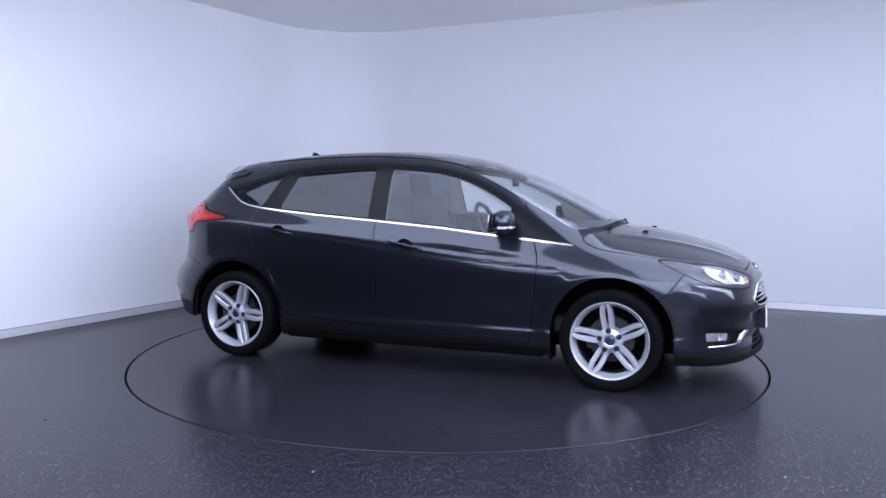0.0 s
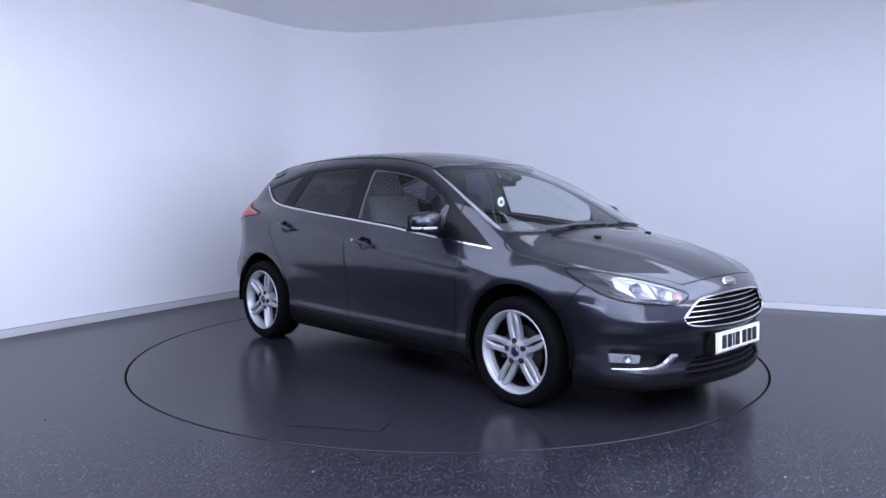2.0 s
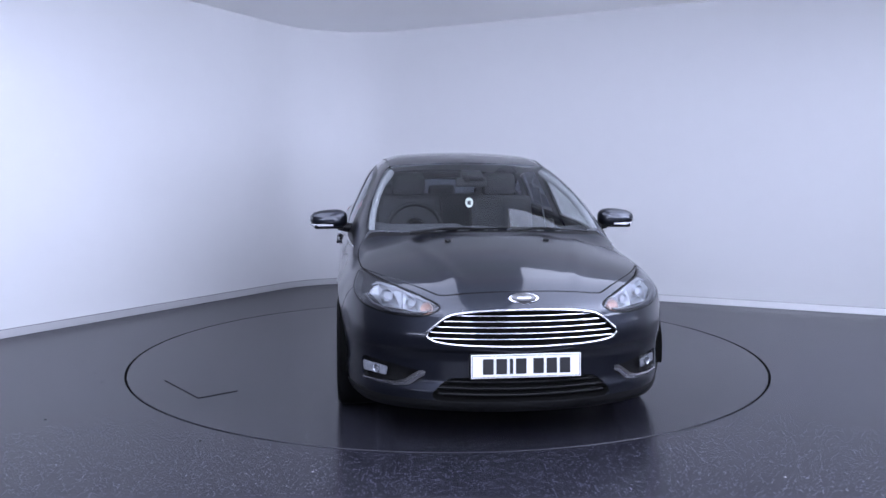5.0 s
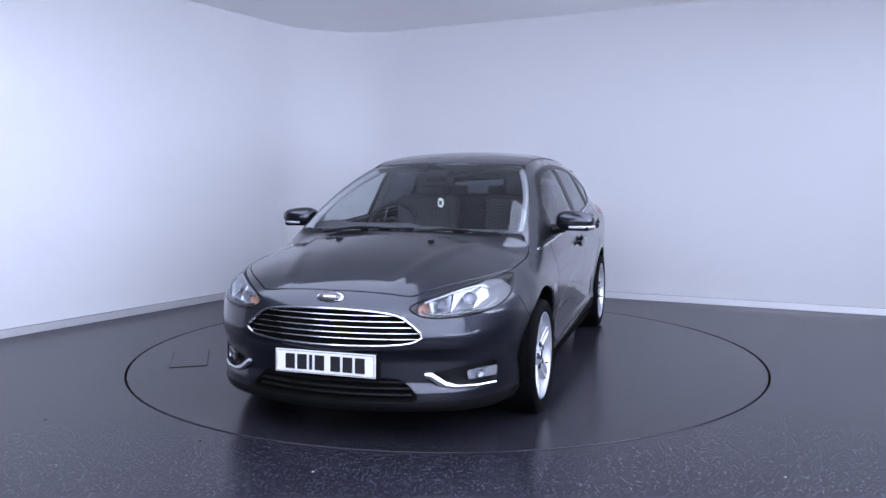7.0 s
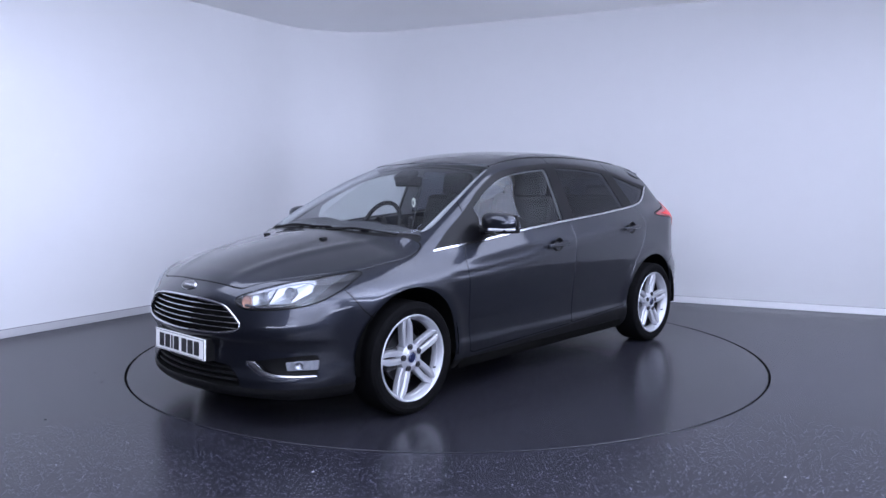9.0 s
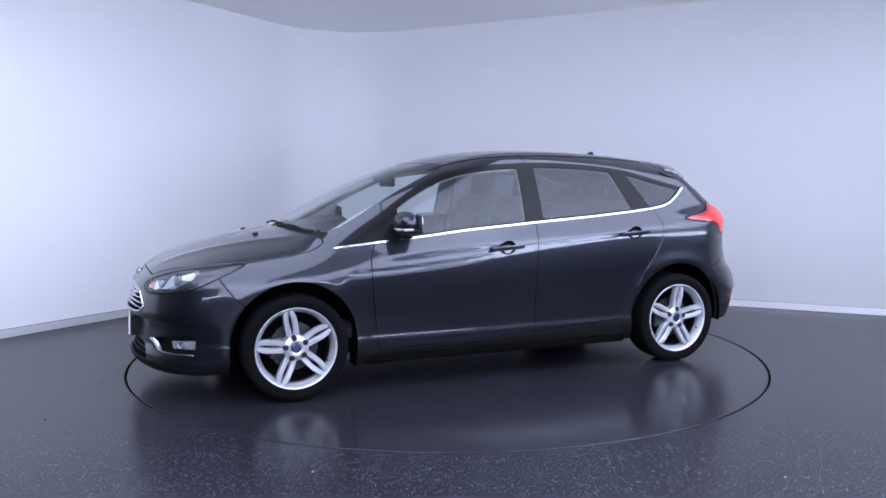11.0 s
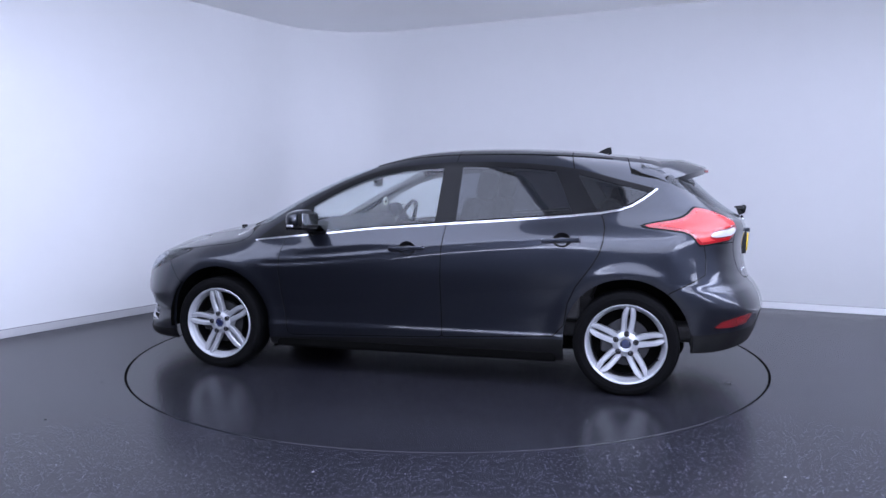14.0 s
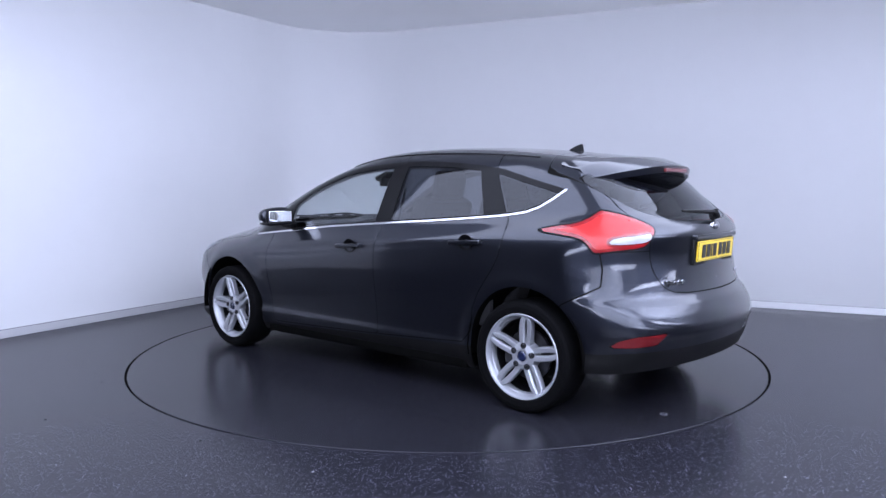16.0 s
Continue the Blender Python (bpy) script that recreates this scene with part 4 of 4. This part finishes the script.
            if s < 0 and x > -.5:
                part("key_cap", lathe([(0, .034), (.010, .033), (.011, .028)], 18), CHROME, h).matrix_basis = pose(.098, 0, 0)

    # door mirrors
    for s in (1, -1):
        bm = bmesh.new()
        bmesh.ops.create_uvsphere(bm, u_segments=28, v_segments=18, radius=1)
        for v in bm.verts:
            x, y, z = v.co
            x, y, z = [math.copysign(abs(c) ** .72, c) for c in (x, y, z)]
            v.co = ((.085 if x > 0 else .045) * x * (1 - .18 * max(0, y)), .118 * y, (.062 if z > 0 else .058) * z * (1 - .15 * y))
        m = part("door_mirror", bm, PAINT, car, "door mirror with a dark cap and clear indicator", angle=80)
        m.matrix_basis = pose(.675, s * .945, 1.008, 0, 0, -8 * s) if s > 0 else pose(.675, -.945, 1.008, 0, 0, 8) @ flip
        part("mirror_base", box((-.072, -.09, -.060), (.060, .095, -.030), .012), GLOSS_BLACK, m)
        part("mirror_shell", box((-.062, -.105, -.048), (-.030, .098, .046), .016), GLOSS_BLACK, m)
        part("mirror_glass", box((-.0655, -.09, -.040), (-.062, .085, .038), .002), MIRROR, m)
        part("mirror_arm", tube([(.01, -.06, -.045), (.02, -.13, -.055), (.02, -.16, -.058)], [.026, .03, .034]), GLOSS_BLACK, m)
        part("indicator_lens", tube([(.077, -.02, -.036), (.066, .05, -.036), (.038, .095, -.035), (-.005, .112, -.034)], [.008, .010, .010, .008]), WHITE_LENS, m)

    # spoiler, aerial, wipers, washer jets
    bm = bmesh.new()
    rows, n = [], 36
    for i in range(n + 1):
        y = -.60 + 1.20 * i / n
        a = abs(y) / .60
        x0, xt = -1.36 - .03 * a, -1.795 + .225 * a ** 2.4
        zt = roof_top(-1.79, 0) - .075 * a ** 2.2 - .012
        z0 = roof_top(x0, y) + .003 - .030 * max(0, a - .75) / .25
        zm = (z0 + zt) / 2 + .010
        th = .046 * (1 - .25 * a ** 4)
        xe = -1.60 + .12 * a ** 3
        ze = 1.285 - .045 * a ** 2
        rows.append([bm.verts.new(p) for p in ((x0, y, z0), (x0 + (xt - x0) * .36, y, z0 + (zm - z0) * .75), (x0 + (xt - x0) * .66, y, zm - .002), (xt + .02, y, zt + .002), (xt, y, zt - .008), (xt + .010, y, zt - th),
                                               (xt + .035, y, zt - th - .003), (xt + (xe - xt) * .6, y, min(zt - th - .006, ze + .006)), (xe, y, ze - .012))])
    for p, q in zip(rows, rows[1:]):
        for i in range(8):
            bm.faces.new((p[i], p[i + 1], q[i + 1], q[i]))
    for r in (rows[0], rows[-1]):
        bm.faces.new(r)
    sp = part("spoiler", bm, PAINT, car, "body-coloured roof spoiler", angle=50)
    part("brake_light", box((-1.800, -.14, 1.302), (-1.780, .14, 1.322), .003), RED_DARK, sp)
    bm = prism([(-.055, 0), (.055, 0), (.02, .022), (-.025, .044), (-.048, .046)], .03)
    bmesh.ops.translate(bm, verts=bm.verts, vec=(0, -.015, 0))
    for v in bm.verts:
        v.co.y *= 1 - v.co.z * 14
    part("aerial", bm, GLOSS_BLACK, car, "black shark-fin aerial", smooth=False).matrix_basis = pose(-1.13, 0, roof_top(-1.13, 0) - .006)
    for y0, y1 in ((-.46, .10), (.12, .60)):
        pts = []
        for i in range(9):
            y = y0 + (y1 - y0) * i / 8
            x = 1.268 - .16 * abs(y) ** 1.5 - .012 * i / 8
            pts.append((x, y, roof_top(x, y) + .006))
        w = part("wiper", tube(pts, .0048), PLASTIC, car, "black windscreen wiper")
        part("wiper_arm", tube([(pts[1][0] + .03, pts[1][1] - .08, pts[1][2] - .012), (pts[3][0] + .008, pts[3][1] - .02, pts[3][2] + .006), (pts[5][0], pts[5][1], pts[5][2] + .005)], [.008, .006, .004]), PLASTIC, w)
    for s in (1, -1):
        z = belt_height(np.array([1.454]))[0] + .2 * (.5625 - .276 ** 2)
        part("washer_jet", box((-.018, -.016, -.004), (.016, .016, .011), .005), PLASTIC, car, "black washer jet").matrix_basis = pose(1.454, .276 * s, z + .001, 0, 4)
    rwm = part("rear_wiper", tube([(-2.0, -.01, 1.050), (-2.03, -.01, 1.062), (-2.035, .02, 1.085)], [.026, .024, .016], sides=12), PLASTIC, car, "black rear wiper")
    part("wiper_blade", tube([(-2.03, .0, 1.078), (-1.985, .16, 1.086), (-1.955, .28, 1.090)], [.013, .010, .006]), PLASTIC, rwm)

    # dark mouldings in the roof's two ditches
    for s in (1, -1):
        pts = []
        for x in np.linspace(.30, -1.22, 18):
            y = .548 - .05 * max(0.0, (x + .1)) ** 1.5 + .012 * min(0.0, x + .6)
            lo, hi = 1.0, 1.7
            for _ in range(24):
                mid = (lo + hi) / 2
                lo, hi = (mid, hi) if solid(np.array([x]), np.array([y]), np.array([mid]))[0] < 0 else (lo, mid)
            pts.append((x, s * y, lo - .001))
        part("roof_moulding", tube(pts, .0065, sides=6), GLOSS_BLACK, car, "thin black roof moulding")

    build_underbody(car)
    build_cabin(car)
    build_wheels(car)
    return car


def build_underbody(car):
    bm = box((-1.66, -.60, .19), (1.80, .60, .32), .05)
    part("floor_pan", bm, LINER, car, "black underbody")
    bm = box((-.92, -.835, .165), (.92, .835, .24), .02)
    part("sill_floor", bm, LINER, car)
    for wx in (1.324, -1.324):
        for s in (1, -1):
            bm = bmesh.new()
            rows = []
            for k in range(25):
                a = math.radians(-9 + 198 * k / 24)
                r = .372
                rows.append([bm.verts.new((wx + r * math.cos(a), y * s, .325 + r * math.sin(a))) for y in (.868, .62, .52)])
            for p, q in zip(rows, rows[1:]):
                for i in range(2):
                    bm.faces.new((p[i], p[i + 1], q[i + 1], q[i]))
            bm.faces.new([r[2] for r in rows])
            part("arch_liner", bm, LINER, car, "black wheel arch liner")
    for s in (1, -1):
        part("mud_flap", box((.945, .66 if s > 0 else -.80, .15), (.96, .80 if s > 0 else -.66, .24), .006), LINER, car)


def build_cabin(car):
    part("cabin_floor", box((-1.75, -.70, .30), (1.2, .70, .40), .03), CABIN, car)
    bm = bmesh.new()
    rows = []
    for i in range(21):
        y = -.70 + 1.40 * i / 20
        b = .02 * math.cos(y * 9)
        rows.append([bm.verts.new((x, y, z)) for x, z in ((1.18, .86), (1.10, .935), (.86, .955 + (.03 if y < -.12 else 0)), (.66, .94 + (.03 if y < -.12 else 0) + b), (.56, .87), (.55, .72), (.62, .56))])
    for p, q in zip(rows, rows[1:]):
        for i in range(6):
            bm.faces.new((p[i], p[i + 1], q[i + 1], q[i]))
    part("dashboard", bm, CABIN_GREY, car, "dark grey dashboard")
    part("centre_console", box((-.15, -.12, .38), (.66, .12, .72), .03), CABIN, car)
    # steering wheel, on the car's right
    w = part("steering_wheel", lathe([(.185 + .016 * math.cos(a), .016 * math.sin(a)) for a in [2 * math.pi * k / 10 for k in range(10)]], 40, closed=True), PLASTIC, car, "black steering wheel")
    w.matrix_basis = pose(.42, -.37, .925, 0, 0, 90) @ pose(0, 0, 0, -24)
    part("wheel_hub", lathe([(0, .02), (.055, .015), (.075, -.02), (.05, -.05)], 24), PLASTIC, w)
    for a in (0, 180, 270):
        part("wheel_spoke", tube([(.05 * math.cos(radians(a)), 0, .05 * math.sin(radians(a))), (.18 * math.cos(radians(a)), 0, .18 * math.sin(radians(a)))], [.022, .015]), PLASTIC, w)

    def seat(x, y, width, kind):
        c = part(kind, box((-.25, -width / 2, .40), (.27, width / 2, .58), .05, pose(x, y, 0, 0, -6)), CABIN, car, "dark cloth seat with headrest")
        part("backrest", box((-.07, -width / 2, 0), (.07, width / 2, .64), .05, pose(x - .22, y, .53, 0, -18)), CABIN, c)
        return c
    for y in (.36, -.36):
        c = seat(.05, y, .50, "front_seat")
        part("headrest", box((-.05, -.13, -.09), (.05, .13, .10), .04, pose(-.40, y, 1.22, 0, -12)), CABIN, c)
    c = seat(-.82, 0, 1.26, "rear_bench")
    for y in (-.42, 0, .42):
        part("headrest", box((-.045, -.12, -.07), (.045, .12, .08), .035, pose(-1.24, y, 1.14, 0, -12)), CABIN, c)
    part("parcel_shelf", box((-1.72, -.55, .98), (-1.32, .55, 1.0), .006), CABIN, car)
    bm = bmesh.new()
    rows = []
    for i in range(15):
        x = .24 - 1.75 * i / 14
        rows.append([bm.verts.new((x, y, roof_top(x, y) - .035)) for y in (-.52, -.3, 0, .3, .52)])
    for p, q in zip(rows, rows[1:]):
        for i in range(4):
            bm.faces.new((p[i], p[i + 1], q[i + 1], q[i]))
    part("headliner", bm, HEADLINER, car, "pale cloth headliner")
    for s in (1, -1):
        for x0, x1, z in ((.80, -.20, .90), (-.24, -1.05, .96)):
            part("door_card", box((x1, .74 if s > 0 else -.78, .42), (x0, .78 if s > 0 else -.74, z), .02), CABIN, car)
        part("belt_strap", tube([(-.28, .655 * s, 1.20), (-.25, .70 * s, .95), (-.2, .72 * s, .7)], .008), CABIN_GREY, car)
    rm = part("rear_view_mirror", box((-.012, -.11, -.033), (.012, .11, .033), .012), PLASTIC, car, "interior rear view mirror")
    rm.matrix_basis = pose(.50, 0, 1.245, 0, 0, 8)
    part("sensor_housing", box((-.05, -.07, -.03), (.07, .07, .012), .015), PLASTIC, rm).matrix_basis = pose(.02, 0, .055, 0, 24)
    # a round paper freshener hangs on a cord below the mirror
    fr = part("air_freshener", lathe([(0, -.003), (.024, -.003), (.027, 0), (.024, .003), (0, .003)], 28), PAPER, rm, "pale oval air freshener on a cord")
    fr.matrix_basis = pose(-.052, .004, -.140, 0, 0, 62) @ Matrix.Diagonal((1, 1, 1.25, 1))
    part("freshener_print", box((-.012, -.0045, -.012), (.012, .0045, .010), .001), LAMP_DARK, fr)
    part("cord", tube([(-.052, .004, -.107), (-.045, .003, -.07), (-.012, 0, -.03)], .0014, sides=5), PLASTIC, rm)
    for s in (1, -1):
        pts = [(x, s * y, roof_top(x, y) - .045) for x, y in ((1.06, .685), (.90, .672), (.70, .640), (.50, .590), (.30, .530))]
        part("pillar_trim", tube(pts, [.018, .020, .020, .022, .024]), TRIM_GREY, car, "pale grey windscreen pillar trim")


def build_wheels(car):
    tyre_profile = [(.226, -.095), (.232, -.102), (.27, -.108), (.288, -.106), (.300, -.096), (.3050, -.080), (.3060, -.04), (.3060, .04), (.3050, .080), (.300, .096), (.288, .106), (.27, .110), (.246, .106), (.236, .100), (.230, .094)]
    spoke_meshes = None
    for wx, s, turn in ((1.324, 1, 29), (-1.324, 1, 12), (1.324, -1, 10), (-1.324, -1, 38)):
        w = part("wheel", lathe([(.206, .035), (.202, .045), (.203, .055), (.208, .070), (.222, .086), (.232, .092), (.2355, .100), (.232, .1035), (.224, .100), (.214, .085), (.208, .06), (.207, .036)], 72), ALLOY, car, "silver five-spoke alloy wheel with a black tyre")
        w.matrix_basis = pose(wx, .775 * s, .306, 0, 0, 0 if s > 0 else 180)
        part("tyre", lathe(tyre_profile, 96), RUBBER, w, "black road tyre")
        part("brake_disc", lathe([(.05, .01), (.138, .01), (.138, -.01), (.05, -.01)], 48, closed=True), STEEL, w).matrix_basis = pose(0, .01, 0)
        # barrel kept dark to paint the shade between the spokes
        part("barrel", lathe([(.226, -.09), (.205, -.07), (.202, .034), (.205, .034), (.209, -.06)], 64), STEEL, w, "inner barrel, coloured dark as the shade behind the spokes")
        part("wheel_back", lathe([(0, -.03), (.20, -.03)], 32), LINER, w)
        part("brake_caliper", box((.06, -.03, -.06), (.145, .045, .06), .012), LAMP_DARK, w)
        part("hub_plate", lathe([(0, .078), (.028, .080), (.034, .086), (.044, .088), (.060, .083), (.072, .078), (.078, .060), (.079, .02)], 48), ALLOY, w)
        part("centre_cap", lathe([(0, .092), (.022, .091), (.027, .087), (.027, .08)], 32), BADGE_BLUE, w, "dark blue centre cap")
        part("cap_ring", lathe([(.0275, .089), (.030, .090), (.031, .085)], 32), CHROME, w)
        for k in range(5):
            a = radians(turn + 72 * k)
            # seen from outside, turned about the axle
            m = Matrix.Rotation(-a, 4, "Y") if s < 0 else Matrix.Rotation(-(math.pi - a), 4, "Y")
            # a pair of blades round a pointed slot, each with an outer flat and a slope into the slot
            for side in (1, -1):
                bm = bmesh.new()
                rows = []
                for r, inn, out, yo in ((.040, .001, .030, .076), (.078, .001, .0365, .078), (.092, .0030, .0375, .079), (.115, .0060, .0390, .082), (.145, .0075, .0395, .086), (.170, .0068, .0390, .090), (.190, .0040, .0360, .092), (.207, .0010, .0305, .093), (.224, .0006, .0235, .093)):
                    slope = min(.008, (out - inn) * .3)
                    ring = [(inn, yo - .036), (inn, yo - .011), (inn + slope, yo - .001), (out - .004, yo), (out, yo - .006), (out + .001, yo - .036)]
                    rows.append([bm.verts.new((r, y, z * side)) for z, y in ring])
                for p, q in zip(rows, rows[1:]):
                    for i in range(6):
                        bm.faces.new((p[i], p[(i + 1) % 6], q[(i + 1) % 6], q[i]))
                bm.faces.new(rows[0])
                bm.faces.new(rows[-1])
                part("spoke", bm, ALLOY, w, angle=22).matrix_basis = m
            b = Matrix.Rotation(-a, 4, "Y") if s < 0 else Matrix.Rotation(-(math.pi - a), 4, "Y")
            bm = lathe([(0, .090), (.0065, .090), (.0095, .086), (.0095, .06)], 6)
            bolt = part("wheel_bolt", bm, BOLT_STEEL, w, smooth=False)
            bolt.matrix_basis = b @ pose(.060, .003, 0)
            # dark ring paints the shaded recess round each bolt
            part("bolt_well", lathe([(.0165, .080), (.0160, .0895), (.0140, .0900), (.0098, .0860)], 20), STEEL, w).matrix_basis = b @ pose(.060, 0, 0)
        bm = tube([(.205, .07, 0), (.19, .095, 0)], .004)
        part("valve", bm, RUBBER, w).matrix_basis = Matrix.Rotation(radians(-205), 4, "Y")


car = build_car()


def motions():
    def turned(t):
        return pose(0, 0, 0, 0, 0, CAR_TURN + CAR_RATE * t)
    rows = [(t / 2, turned(t / 2)) for t in range(33)]
    walk(turntable, rows)
    walk(car, [(t, m @ pose(PIVOT[0], PIVOT[1], 0)) for t, m in rows])


motions()
